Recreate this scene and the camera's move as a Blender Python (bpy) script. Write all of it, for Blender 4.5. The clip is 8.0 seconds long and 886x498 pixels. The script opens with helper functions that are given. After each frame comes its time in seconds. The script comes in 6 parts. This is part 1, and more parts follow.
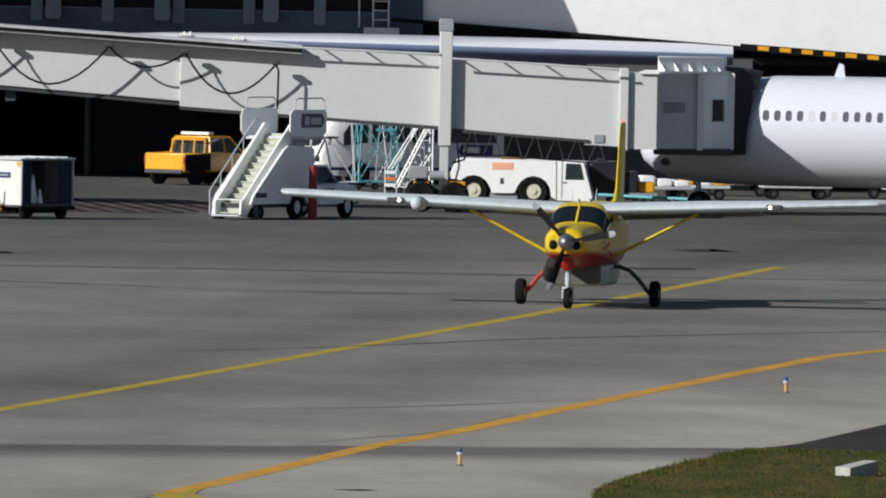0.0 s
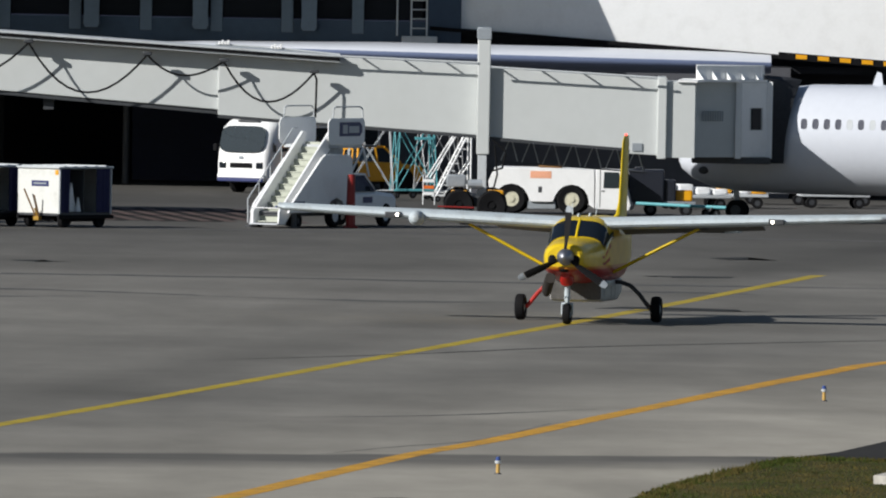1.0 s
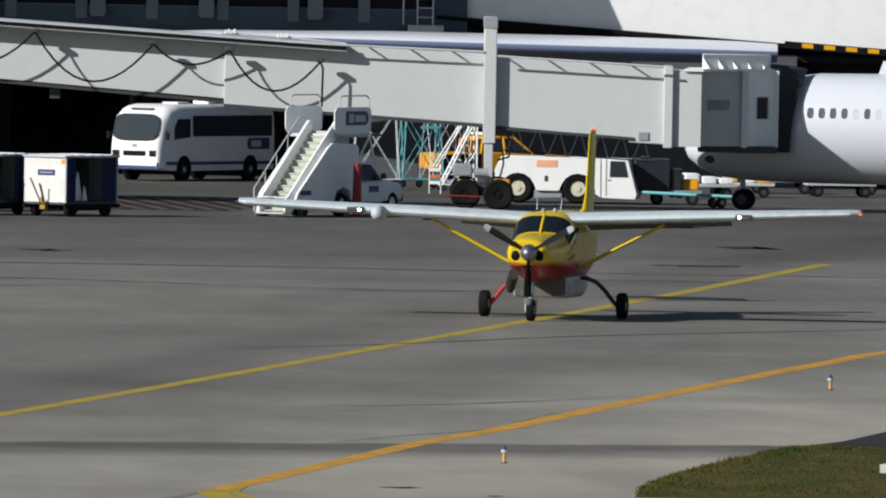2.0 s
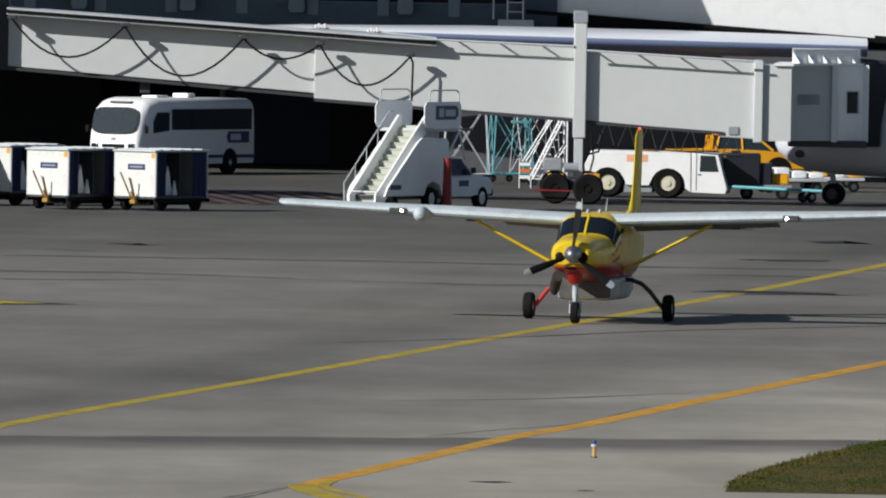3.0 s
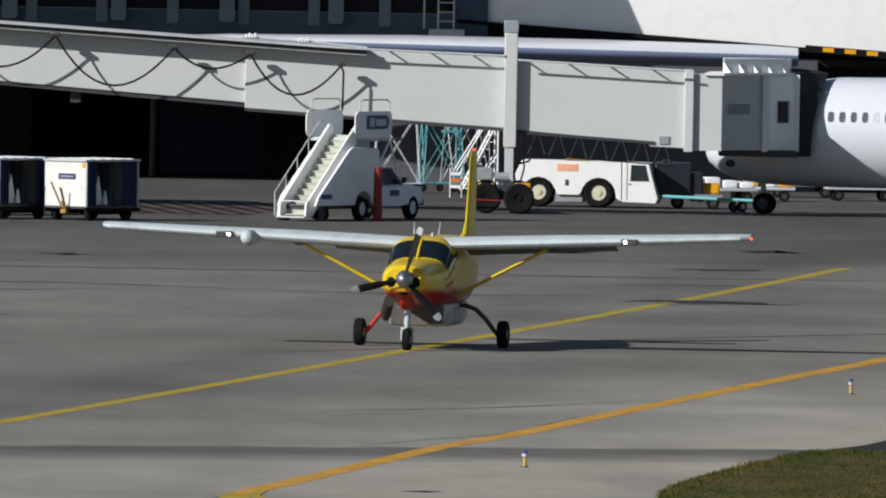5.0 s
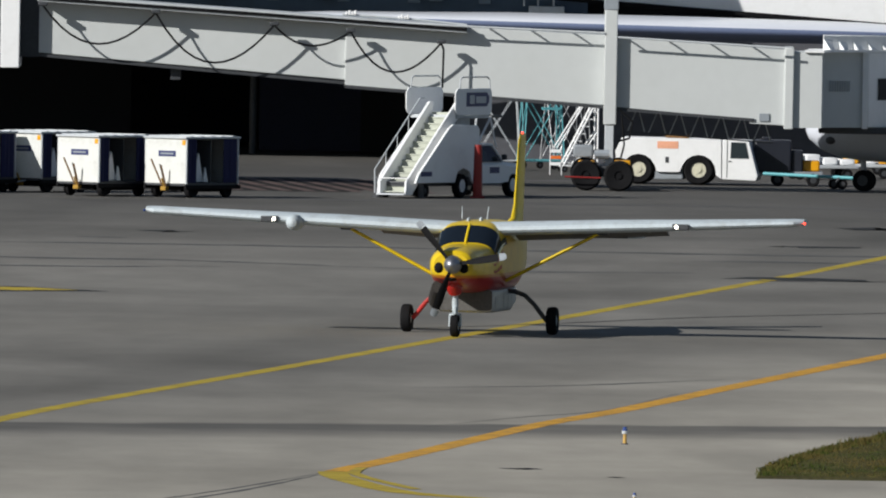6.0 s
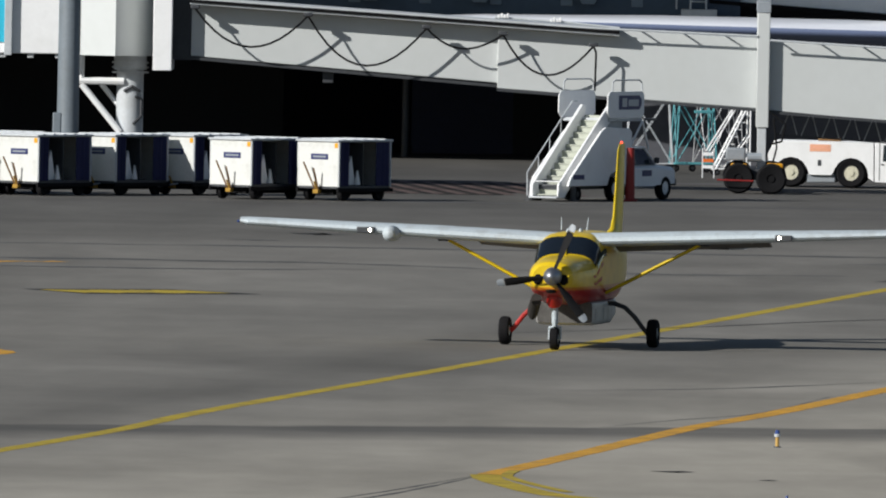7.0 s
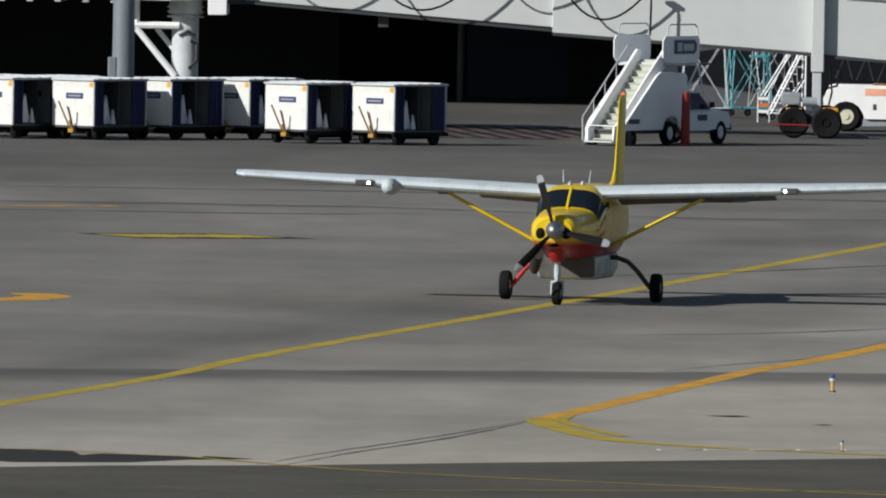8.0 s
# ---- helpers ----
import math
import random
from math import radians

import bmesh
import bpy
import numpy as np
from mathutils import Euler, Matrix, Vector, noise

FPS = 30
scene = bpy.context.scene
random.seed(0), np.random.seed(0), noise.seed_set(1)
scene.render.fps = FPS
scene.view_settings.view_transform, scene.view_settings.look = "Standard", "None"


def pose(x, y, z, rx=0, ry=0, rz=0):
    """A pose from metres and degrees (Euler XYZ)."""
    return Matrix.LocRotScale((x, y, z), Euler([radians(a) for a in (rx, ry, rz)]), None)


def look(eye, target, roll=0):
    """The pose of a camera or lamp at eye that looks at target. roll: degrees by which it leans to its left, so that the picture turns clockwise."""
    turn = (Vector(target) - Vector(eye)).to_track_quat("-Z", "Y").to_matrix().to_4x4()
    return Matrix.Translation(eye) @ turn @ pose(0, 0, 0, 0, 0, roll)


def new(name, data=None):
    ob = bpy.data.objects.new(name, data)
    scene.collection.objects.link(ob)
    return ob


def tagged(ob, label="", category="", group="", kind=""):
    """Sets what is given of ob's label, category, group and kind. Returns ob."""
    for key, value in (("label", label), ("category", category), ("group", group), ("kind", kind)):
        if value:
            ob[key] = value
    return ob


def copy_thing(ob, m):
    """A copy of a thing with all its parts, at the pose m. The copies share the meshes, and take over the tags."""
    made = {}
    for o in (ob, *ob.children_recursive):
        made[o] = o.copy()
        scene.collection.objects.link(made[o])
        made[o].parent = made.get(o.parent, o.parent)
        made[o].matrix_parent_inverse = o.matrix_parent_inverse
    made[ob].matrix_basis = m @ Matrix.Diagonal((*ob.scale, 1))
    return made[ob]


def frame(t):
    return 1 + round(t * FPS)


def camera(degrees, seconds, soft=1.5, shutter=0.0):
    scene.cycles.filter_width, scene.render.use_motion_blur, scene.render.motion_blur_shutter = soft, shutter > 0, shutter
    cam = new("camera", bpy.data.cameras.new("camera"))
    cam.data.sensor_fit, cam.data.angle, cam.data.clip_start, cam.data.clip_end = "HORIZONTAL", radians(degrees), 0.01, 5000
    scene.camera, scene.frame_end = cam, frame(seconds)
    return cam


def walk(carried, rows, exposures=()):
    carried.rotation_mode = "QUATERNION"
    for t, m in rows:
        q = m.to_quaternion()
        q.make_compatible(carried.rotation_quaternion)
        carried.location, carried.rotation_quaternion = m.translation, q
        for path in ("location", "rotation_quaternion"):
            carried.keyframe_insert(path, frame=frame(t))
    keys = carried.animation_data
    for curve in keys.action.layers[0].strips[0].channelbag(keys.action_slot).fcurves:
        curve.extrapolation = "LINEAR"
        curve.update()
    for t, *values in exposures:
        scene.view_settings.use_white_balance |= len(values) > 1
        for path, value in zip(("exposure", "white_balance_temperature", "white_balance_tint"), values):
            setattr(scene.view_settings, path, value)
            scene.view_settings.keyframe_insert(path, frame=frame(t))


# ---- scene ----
# The camera stands on a terrace 16 m above the apron and pans with a long lens.
EYE = (0.0, 0.0, 16.0)


def aim(turn, drop, roll=1.0):
    """The camera's pose: degrees to the right of the y axis, degrees below the horizon."""
    t, d = math.tan(radians(turn)), math.tan(radians(drop))
    return look(EYE, (600 * t, 600, 16.0 - 600 * d), roll)


cam = camera(1.958, 8.0, soft=2.0)
walk(cam, [(t, aim(a, b, r)) for t, a, b, r in (
    (0.0, 0.2323, 1.2435, 1.0), (0.5, 0.2106, 1.2134, 1.0), (1.0, 0.1478, 1.2262, 1.0), (1.2, 0.1475, 1.2275, 1.0),
    (2.3, 0.1130, 1.2572, 1.0), (2.5, 0.0571, 1.2588, 1.0), (3.0, -0.0644, 1.2664, 1.0), (3.5, -0.0722, 1.2425, 1.0),
    (4.0, 0.1436, 1.2391, 1.0), (4.2, 0.1242, 1.2632, 1.0), (5.3, 0.0508, 1.2383, 1.0), (5.5, 0.0005, 1.2762, 1.0),
    (6.0, -0.1317, 1.2968, 1.0), (6.5, -0.2509, 1.2752, 1.0), (7.0, -0.4687, 1.2960, 1.0), (7.5, -0.5048, 1.3817, 1.0),
    (8.0, -0.5888, 1.4210, 1.0))])

# Clear morning: low sun from the left, behind the camera.
SUN_ELEV, SUN_FROM = 27.5, (-0.82, -0.57)
world = bpy.data.worlds.new("sky")
scene.world = world
world.use_nodes = True
nt = world.node_tree
sky = nt.nodes.new("ShaderNodeTexSky")
sky.sky_type, sky.sun_disc = "NISHITA", False
sky.sun_elevation = radians(SUN_ELEV)
sky.ozone_density, sky.dust_density = 2.2, 0.6
sky.sun_rotation = math.atan2(SUN_FROM[0], SUN_FROM[1])
nt.links.new(sky.outputs[0], nt.nodes["Background"].inputs[0])
nt.nodes["Background"].inputs[1].default_value = 0.052
sun = new("sun", bpy.data.lights.new("sun", "SUN"))
sun.data.energy, sun.data.angle, sun.data.color = 5.05, radians(0.53), (1.0, 0.975, 0.935)
ce, se = math.cos(radians(SUN_ELEV)), math.sin(radians(SUN_ELEV))
sun.matrix_world = look((SUN_FROM[0] * ce * 900, 640 + SUN_FROM[1] * ce * 900, se * 900), (0, 640, 0))
scene.view_settings.exposure = 0.0


# ---- materials ----
def mat(name, color, rough=0.5, metal=0.0, vary=0.12, scale=3.0, bump=0.0, dirt=None, dirt_amount=0.0, emit=0.0, coat=0.0):
    """A surface with fine and coarse variation of colour and gloss, at real size."""
    m = bpy.data.materials.new(name)
    m.use_nodes = True
    n, l = m.node_tree.nodes, m.node_tree.links
    b = n["Principled BSDF"]
    b.inputs["Roughness"].default_value, b.inputs["Metallic"].default_value = rough, metal
    b.inputs["Coat Weight"].default_value = coat
    co = n.new("ShaderNodeTexCoord")
    big, fine = n.new("ShaderNodeTexNoise"), n.new("ShaderNodeTexNoise")
    big.inputs["Scale"].default_value, fine.inputs["Scale"].default_value = scale * 0.35, scale * 6
    big.inputs["Detail"].default_value, fine.inputs["Detail"].default_value = 5, 4
    for t in (big, fine):
        l.new(co.outputs["Object"], t.inputs["Vector"])
    add = n.new("ShaderNodeMath")
    add.operation = "ADD"
    l.new(big.outputs[0], add.inputs[0]), l.new(fine.outputs[0], add.inputs[1])
    ramp = n.new("ShaderNodeMapRange")
    ramp.inputs[1].default_value, ramp.inputs[2].default_value = 0.65, 1.35
    ramp.inputs[3].default_value, ramp.inputs[4].default_value = 1 - vary, 1 + vary
    l.new(add.outputs[0], ramp.inputs[0])
    mul = n.new("ShaderNodeMix")
    mul.data_type, mul.blend_type = "RGBA", "MULTIPLY"
    mul.inputs[0].default_value = 1.0
    mul.inputs[6].default_value = (*color, 1)
    l.new(ramp.outputs[0], mul.inputs[7])
    out = mul.outputs[2]
    if dirt:
        st = n.new("ShaderNodeTexNoise")
        st.inputs["Scale"].default_value, st.inputs["Detail"].default_value = scale, 8
        l.new(co.outputs["Object"], st.inputs["Vector"])
        r2 = n.new("ShaderNodeMapRange")
        r2.inputs[1].default_value, r2.inputs[2].default_value, r2.inputs[4].default_value = 0.5, 0.75, dirt_amount
        l.new(st.outputs[0], r2.inputs[0])
        mx = n.new("ShaderNodeMix")
        mx.data_type = "RGBA"
        l.new(r2.outputs[0], mx.inputs[0]), l.new(out, mx.inputs[6])
        mx.inputs[7].default_value = (*dirt, 1)
        out = mx.outputs[2]
    l.new(out, b.inputs["Base Color"])
    if bump:
        bp = n.new("ShaderNodeBump")
        bp.inputs["Strength"].default_value, bp.inputs["Distance"].default_value = bump, 0.02
        l.new(fine.outputs[0], bp.inputs["Height"]), l.new(bp.outputs[0], b.inputs["Normal"])
    if emit:
        b.inputs["Emission Color"].default_value, b.inputs["Emission Strength"].default_value = (*color, 1), emit
    return m


def glass(name, color=(0.02, 0.03, 0.035), rough=0.06):
    m = mat(name, color, rough, 0, 0.1, 1.5, coat=0.5)
    m.node_tree.nodes["Principled BSDF"].inputs["Specular IOR Level"].default_value = 0.7
    return m


def ground_material():
    """Apron: asphalt further off, pale worn concrete nearer, with tyre marks and seams across."""
    m = bpy.data.materials.new("apron")
    m.use_nodes = True
    n, l = m.node_tree.nodes, m.node_tree.links
    b = n["Principled BSDF"]
    b.inputs["Roughness"].default_value = 0.9
    co = n.new("ShaderNodeTexCoord")
    sep = n.new("ShaderNodeSeparateXYZ")
    l.new(co.outputs["Object"], sep.inputs[0])

    def tex(sx, sy, scale, detail=6, dist=0.0):
        mp = n.new("ShaderNodeMapping")
        mp.inputs["Scale"].default_value = (sx, sy, 1)
        l.new(co.outputs["Object"], mp.inputs[0])
        t = n.new("ShaderNodeTexNoise")
        t.inputs["Scale"].default_value, t.inputs["Detail"].default_value = scale, detail
        t.inputs["Distortion"].default_value = dist
        l.new(mp.outputs[0], t.inputs["Vector"])
        return t.outputs[0]

    def rng(v, a, c, lo, hi):
        r = n.new("ShaderNodeMapRange")
        r.inputs[1].default_value, r.inputs[2].default_value, r.inputs[3].default_value, r.inputs[4].default_value = a, c, lo, hi
        l.new(v, r.inputs[0])
        return r.outputs[0]

    def mix(fac, a, c, kind="MIX"):
        x = n.new("ShaderNodeMix")
        x.data_type, x.blend_type = "RGBA", kind
        if isinstance(fac, float):
            x.inputs[0].default_value = fac
        else:
            l.new(fac, x.inputs[0])
        for k, v in ((6, a), (7, c)):
            if isinstance(v, tuple):
                x.inputs[k].default_value = (*v, 1)
            else:
                l.new(v, x.inputs[k])
        return x.outputs[2]

    def math2(op, a, c):
        x = n.new("ShaderNodeMath")
        x.operation = op
        for k, v in ((0, a), (1, c)):
            if isinstance(v, float):
                x.inputs[k].default_value = v
            else:
                l.new(v, x.inputs[k])
        return x.outputs[0]

    warp = math2("MULTIPLY", math2("SUBTRACT", tex(0.25, 0.05, 1.0, 4), 0.5), 26.0)
    y = math2("ADD", math2("SUBTRACT", sep.outputs[1], math2("MULTIPLY", sep.outputs[0], 4.0)), warp)
    base = mix(rng(y, 512, 600, 0, 1), (0.355, 0.331, 0.282), (0.184, 0.176, 0.158))
    base = mix(rng(sep.outputs[1], 690, 780, 0, 1), base, (0.092, 0.089, 0.083))
    # wide soft blotches lying along the view, broad wheel lanes across it
    base = mix(1.0, base, rng(tex(0.12, 0.02, 1.0, 6, 0.8), 0.32, 0.7, 0.82, 1.16), "MULTIPLY")
    base = mix(1.0, base, rng(tex(0.03, 0.06, 1.0, 5, 0.5), 0.3, 0.72, 0.84, 1.14), "MULTIPLY")
    base = mix(1.0, base, rng(tex(1.0, 0.25, 1.6, 8), 0.3, 0.7, 0.965, 1.035), "MULTIPLY")
    base = mix(1.0, base, rng(tex(1, 1, 30, 3), 0.3, 0.7, 0.92, 1.08), "MULTIPLY")
    # narrow wheel streaks and worn patches that run across the view
    base = mix(1.0, base, rng(tex(0.05, 0.16, 1.0, 8, 0.9), 0.36, 0.66, 0.975, 1.02), "MULTIPLY")
    base = mix(1.0, base, rng(tex(0.5, 0.12, 1.0, 9, 0.3), 0.35, 0.65, 0.94, 1.05), "MULTIPLY")
    # the lane that wheels have darkened along the taxi line
    u = math2("SUBTRACT", sep.outputs[0], math2("MULTIPLY", math2("SUBTRACT", sep.outputs[1], 628.0), 0.128))
    lane = math2("ABSOLUTE", math2("ADD", math2("ADD", u, 2.0), math2("MULTIPLY", math2("SUBTRACT", tex(0.1, 0.02, 1.0, 4), 0.5), 2.5)), 0.0)
    base = mix(1.0, base, rng(lane, 0.4, 2.6, 0.80, 1.0), "MULTIPLY")
    # a seam of dark sealant and rubber across the nearer concrete
    d = math2("SUBTRACT", math2("SUBTRACT", math2("ADD", sep.outputs[1], math2("MULTIPLY", tex(0.35, 0.3, 1.0), 3.0)), math2("MULTIPLY", sep.outputs[0], 0.4)), 541.0)
    band = math2("MULTIPLY", rng(d, 4.4, 5.6, 0.88, 0.0), rng(d, -5.5, 1.2, 0.0, 1.0))
    band = math2("MULTIPLY", band, rng(tex(0.2, 0.25, 1.0, 6), 0.3, 0.7, 0.7, 1.05))
    base = mix(band, base, (0.078, 0.076, 0.072))
    l.new(base, b.inputs["Base Color"])
    bp = n.new("ShaderNodeBump")
    bp.inputs["Strength"].default_value, bp.inputs["Distance"].default_value = 0.25, 0.01
    l.new(tex(1, 1, 40, 3), bp.inputs["Height"]), l.new(bp.outputs[0], b.inputs["Normal"])
    return m


M_GROUND = ground_material()
M_YELLOW = mat("yellow_marking_paint", (0.40, 0.295, 0.016), 0.75, 0, 0.25, 1.2, dirt=(0.22, 0.16, 0.045), dirt_amount=0.9)
M_ORANGE = mat("orange_marking_paint", (0.56, 0.285, 0.018), 0.75, 0, 0.3, 1.6, dirt=(0.22, 0.15, 0.06), dirt_amount=0.85)
M_TAR = mat("tar", (0.035, 0.034, 0.033), 0.7, 0, 0.3, 1.0)
M_WORN = mat("worn_rubber_mark", (0.072, 0.070, 0.066), 0.85, 0, 0.25, 1.0)
M_DARKBAND = mat("dark_band_asphalt", (0.020, 0.018, 0.017), 0.9, 0, 0.5, 0.5)
M_ROAD = mat("service_road_asphalt", (0.085, 0.079, 0.066), 0.9, 0, 0.3, 0.6, bump=0.3, dirt=(0.05, 0.047, 0.04), dirt_amount=0.5)
M_PATCH = mat("dark_asphalt_patch", (0.032, 0.030, 0.028), 0.9, 0, 0.25, 0.6, bump=0.3)
M_CONC = mat("pale_concrete", (0.42, 0.40, 0.36), 0.85, 0, 0.2, 2.0, bump=0.3, dirt=(0.2, 0.18, 0.15), dirt_amount=0.5)
M_GRASS = mat("grass", (0.13, 0.125, 0.035), 0.8, 0, 0.45, 1.6)
M_SOIL = mat("grass_soil", (0.068, 0.060, 0.020), 0.95, 0, 0.5, 1.5, bump=0.8, dirt=(0.026, 0.036, 0.009), dirt_amount=0.9)
M_WHITE = mat("white_paint", (0.85, 0.86, 0.86), 0.42, 0, 0.03, 1.5, dirt=(0.6, 0.6, 0.58), dirt_amount=0.25)
M_PANEL = mat("cream_white_panel", (0.545, 0.57, 0.565), 0.5, 0, 0.03, 0.5, dirt=(0.48, 0.50, 0.48), dirt_amount=0.3)
M_GREY = mat("grey_paint", (0.27, 0.30, 0.33), 0.5, 0, 0.1, 1.5, dirt=(0.2, 0.2, 0.19), dirt_amount=0.4)
M_LGREY = mat("light_grey_paint", (0.50, 0.53, 0.55), 0.5, 0, 0.08, 1.5, dirt=(0.3, 0.3, 0.28), dirt_amount=0.4)
M_MAST = mat("blue_grey_mast_paint", (0.17, 0.20, 0.225), 0.5, 0, 0.1, 1.5, dirt=(0.12, 0.13, 0.13), dirt_amount=0.4)
M_DGREY = mat("dark_grey_steel", (0.05, 0.054, 0.06), 0.55, 0.2, 0.2, 2.0)
M_BLACK = mat("black_rubber", (0.006, 0.006, 0.007), 0.8, 0, 0.3, 4.0)
M_TYRE = mat("tyre_rubber", (0.008, 0.008, 0.009), 0.85, 0, 0.3, 4.0, bump=0.3)
M_BELLOWS = mat("dark_grey_canvas", (0.035, 0.037, 0.042), 0.8, 0, 0.2, 2.0, bump=0.3)
# Interior shade is put into these two near-black colours.
M_SHADEWALL = mat("shade_darkened_blue", (0.008, 0.013, 0.040), 0.7, 0, 0.2, 1.0)
M_SHADEBLACK = mat("shade_black", (0.006, 0.007, 0.011), 0.8, 0, 0.2, 1.0)
# The facade's shade and the sky's blue tint are put into this colour.
M_FACADE = mat("sky_tinted_cladding", (0.032, 0.060, 0.102), 0.6, 0, 0.12, 0.8, dirt=(0.018, 0.03, 0.042), dirt_amount=0.4)
M_GLASS = glass("dark_glass")
M_BLUEGLASS = glass("blue_dark_glass", (0.008, 0.012, 0.018), 0.1)
M_BLUEGLASS.node_tree.nodes["Principled BSDF"].inputs["Specular IOR Level"].default_value = 0.3
M_BLUEGLASS.node_tree.nodes["Principled BSDF"].inputs["Coat Weight"].default_value = 0.1
M_TEALGLASS = glass("teal_tinted_glass", (0.02, 0.06, 0.065), 0.15)
M_SOOT = mat("sooty_metal", (0.022, 0.018, 0.015), 0.8, 0.0, 0.3, 4.0)
M_PLYEL = mat("yellow_aircraft_paint", (0.68, 0.49, 0.008), 0.42, 0, 0.05, 2.0, dirt=(0.36, 0.25, 0.02), dirt_amount=0.35)
M_PLRED = mat("red_aircraft_paint", (0.42, 0.012, 0.008), 0.42, 0, 0.05, 2.0, dirt=(0.12, 0.02, 0.015), dirt_amount=0.5)
M_PLWHITE = mat("white_aircraft_paint", (0.46, 0.52, 0.55), 0.6, 0, 0.10, 2.5, dirt=(0.30, 0.31, 0.31), dirt_amount=0.6)
M_PLGREY = mat("grey_belly_paint", (0.44, 0.44, 0.425), 0.45, 0, 0.1, 3.0, dirt=(0.14, 0.13, 0.12), dirt_amount=0.7)
M_PODSHADE = mat("pod_front_shade", (0.10, 0.097, 0.09), 0.7, 0, 0.3, 3.0, dirt=(0.03, 0.028, 0.025), dirt_amount=0.8)
M_LIVERY = mat("yellow_and_red_livery", (0.66, 0.46, 0.010), 0.36, 0, 0.06, 2.0, dirt=(0.36, 0.25, 0.02), dirt_amount=0.35, coat=0.15)


def livery_band(m, bands):
    """Paints level bands round the body: up to each height the colour that goes with it, the rest as it is."""
    n, l = m.node_tree.nodes, m.node_tree.links
    b = n["Principled BSDF"]
    old = b.inputs["Base Color"].links[0].from_socket
    co, sep = n.new("ShaderNodeTexCoord"), n.new("ShaderNodeSeparateXYZ")
    l.new(co.outputs["Object"], sep.inputs[0])
    for top, color in bands:
        r = n.new("ShaderNodeMapRange")
        r.inputs[1].default_value, r.inputs[2].default_value = top - 0.03, top
        r.inputs[3].default_value, r.inputs[4].default_value = 1.0, 0.0
        l.new(sep.outputs[2], r.inputs[0])
        x = n.new("ShaderNodeMix")
        x.data_type = "RGBA"
        x.inputs[7].default_value = (*color, 1)
        l.new(r.outputs[0], x.inputs[0]), l.new(old, x.inputs[6])
        old = x.outputs[2]
    l.new(old, b.inputs["Base Color"])


livery_band(M_LIVERY, ((1.50, (0.52, 0.19, 0.008)), (1.43, (0.36, 0.010, 0.008))))
M_FLAP = mat("flap_shade_paint", (0.16, 0.15, 0.13), 0.6, 0, 0.15, 3.0, dirt=(0.06, 0.05, 0.045), dirt_amount=0.7)
M_CHROME = mat("polished_metal", (0.36, 0.37, 0.40), 0.5, 1.0, 0.05, 4.0)
M_STEEL = mat("galvanised_steel", (0.5, 0.51, 0.52), 0.45, 0.7, 0.12, 5.0)
M_BLADE = mat("black_blade_paint", (0.010, 0.010, 0.011), 0.75, 0, 0.15, 4.0)
M_YEL = mat("yellow_vehicle_paint", (0.78, 0.36, 0.005), 0.4, 0, 0.06, 2.0, coat=0.3)
M_BLUE = mat("navy_blue_canvas", (0.010, 0.013, 0.075), 0.65, 0, 0.2, 2.0)
M_NAVY = mat("navy_blue_paint", (0.02, 0.03, 0.12), 0.5, 0, 0.1, 2.0)
M_TEAL = mat("teal_paint", (0.10, 0.36, 0.40), 0.55, 0, 0.12, 3.0)
M_CYAN = mat("cyan_panel", (0.03, 0.45, 0.62), 0.5, 0, 0.06, 2.0)
M_REDP = mat("red_paint", (0.26, 0.016, 0.014), 0.5, 0, 0.1, 3.0)
M_ORP = mat("orange_paint", (0.75, 0.16, 0.02), 0.5, 0, 0.08, 3.0)
M_CART = mat("worn_white_sheet", (0.66, 0.67, 0.64), 0.55, 0, 0.06, 2.0, dirt=(0.42, 0.41, 0.37), dirt_amount=0.5)
M_RUST = mat("rusty_ochre_steel", (0.20, 0.105, 0.035), 0.75, 0.2, 0.3, 5.0, dirt=(0.05, 0.03, 0.02), dirt_amount=0.6)
M_TREAD = mat("pale_green_tread", (0.43, 0.45, 0.38), 0.7, 0, 0.1, 4.0)
M_LAMP = mat("lit_lamp", (1.0, 0.93, 0.78), 0.3, 0, 0.0, 1.0, emit=14.0)
M_REDLAMP = mat("lit_red_lamp", (1.0, 0.06, 0.03), 0.3, 0, 0.0, 1.0, emit=3.0)
M_AIRLINER = mat("white_airliner_paint", (0.62, 0.65, 0.71), 0.3, 0, 0.03, 0.8, coat=0.3)
M_BLUELAMP = mat("blue_lens", (0.04, 0.07, 0.22), 0.2, 0, 0.05, 4.0)


for m in (M_BLACK, M_TYRE, M_BLADE, M_GROUND, M_BELLOWS, M_DARKBAND, M_ROAD, M_PATCH, M_TAR, M_GRASS, M_SOIL):
    m.node_tree.nodes["Principled BSDF"].inputs["Specular IOR Level"].default_value = 0.15


# ---- mesh tools ----
def box(bm, x0, x1, y0, y1, z0, z1, bevel=0.0, m=None):
    """A box, its edges rounded off by bevel; m: a pose for it."""
    r = bmesh.ops.create_cube(bm, size=1.0)
    vs = r["verts"]
    t = Matrix.Translation(((x0 + x1) / 2, (y0 + y1) / 2, (z0 + z1) / 2)) @ Matrix.Diagonal((abs(x1 - x0), abs(y1 - y0), abs(z1 - z0), 1))
    bmesh.ops.transform(bm, matrix=(m @ t) if m else t, verts=vs)
    if bevel:
        es = list({e for v in vs for e in v.link_edges})
        bmesh.ops.bevel(bm, geom=es, offset=bevel, segments=2, affect="EDGES", profile=0.5)
    return bm


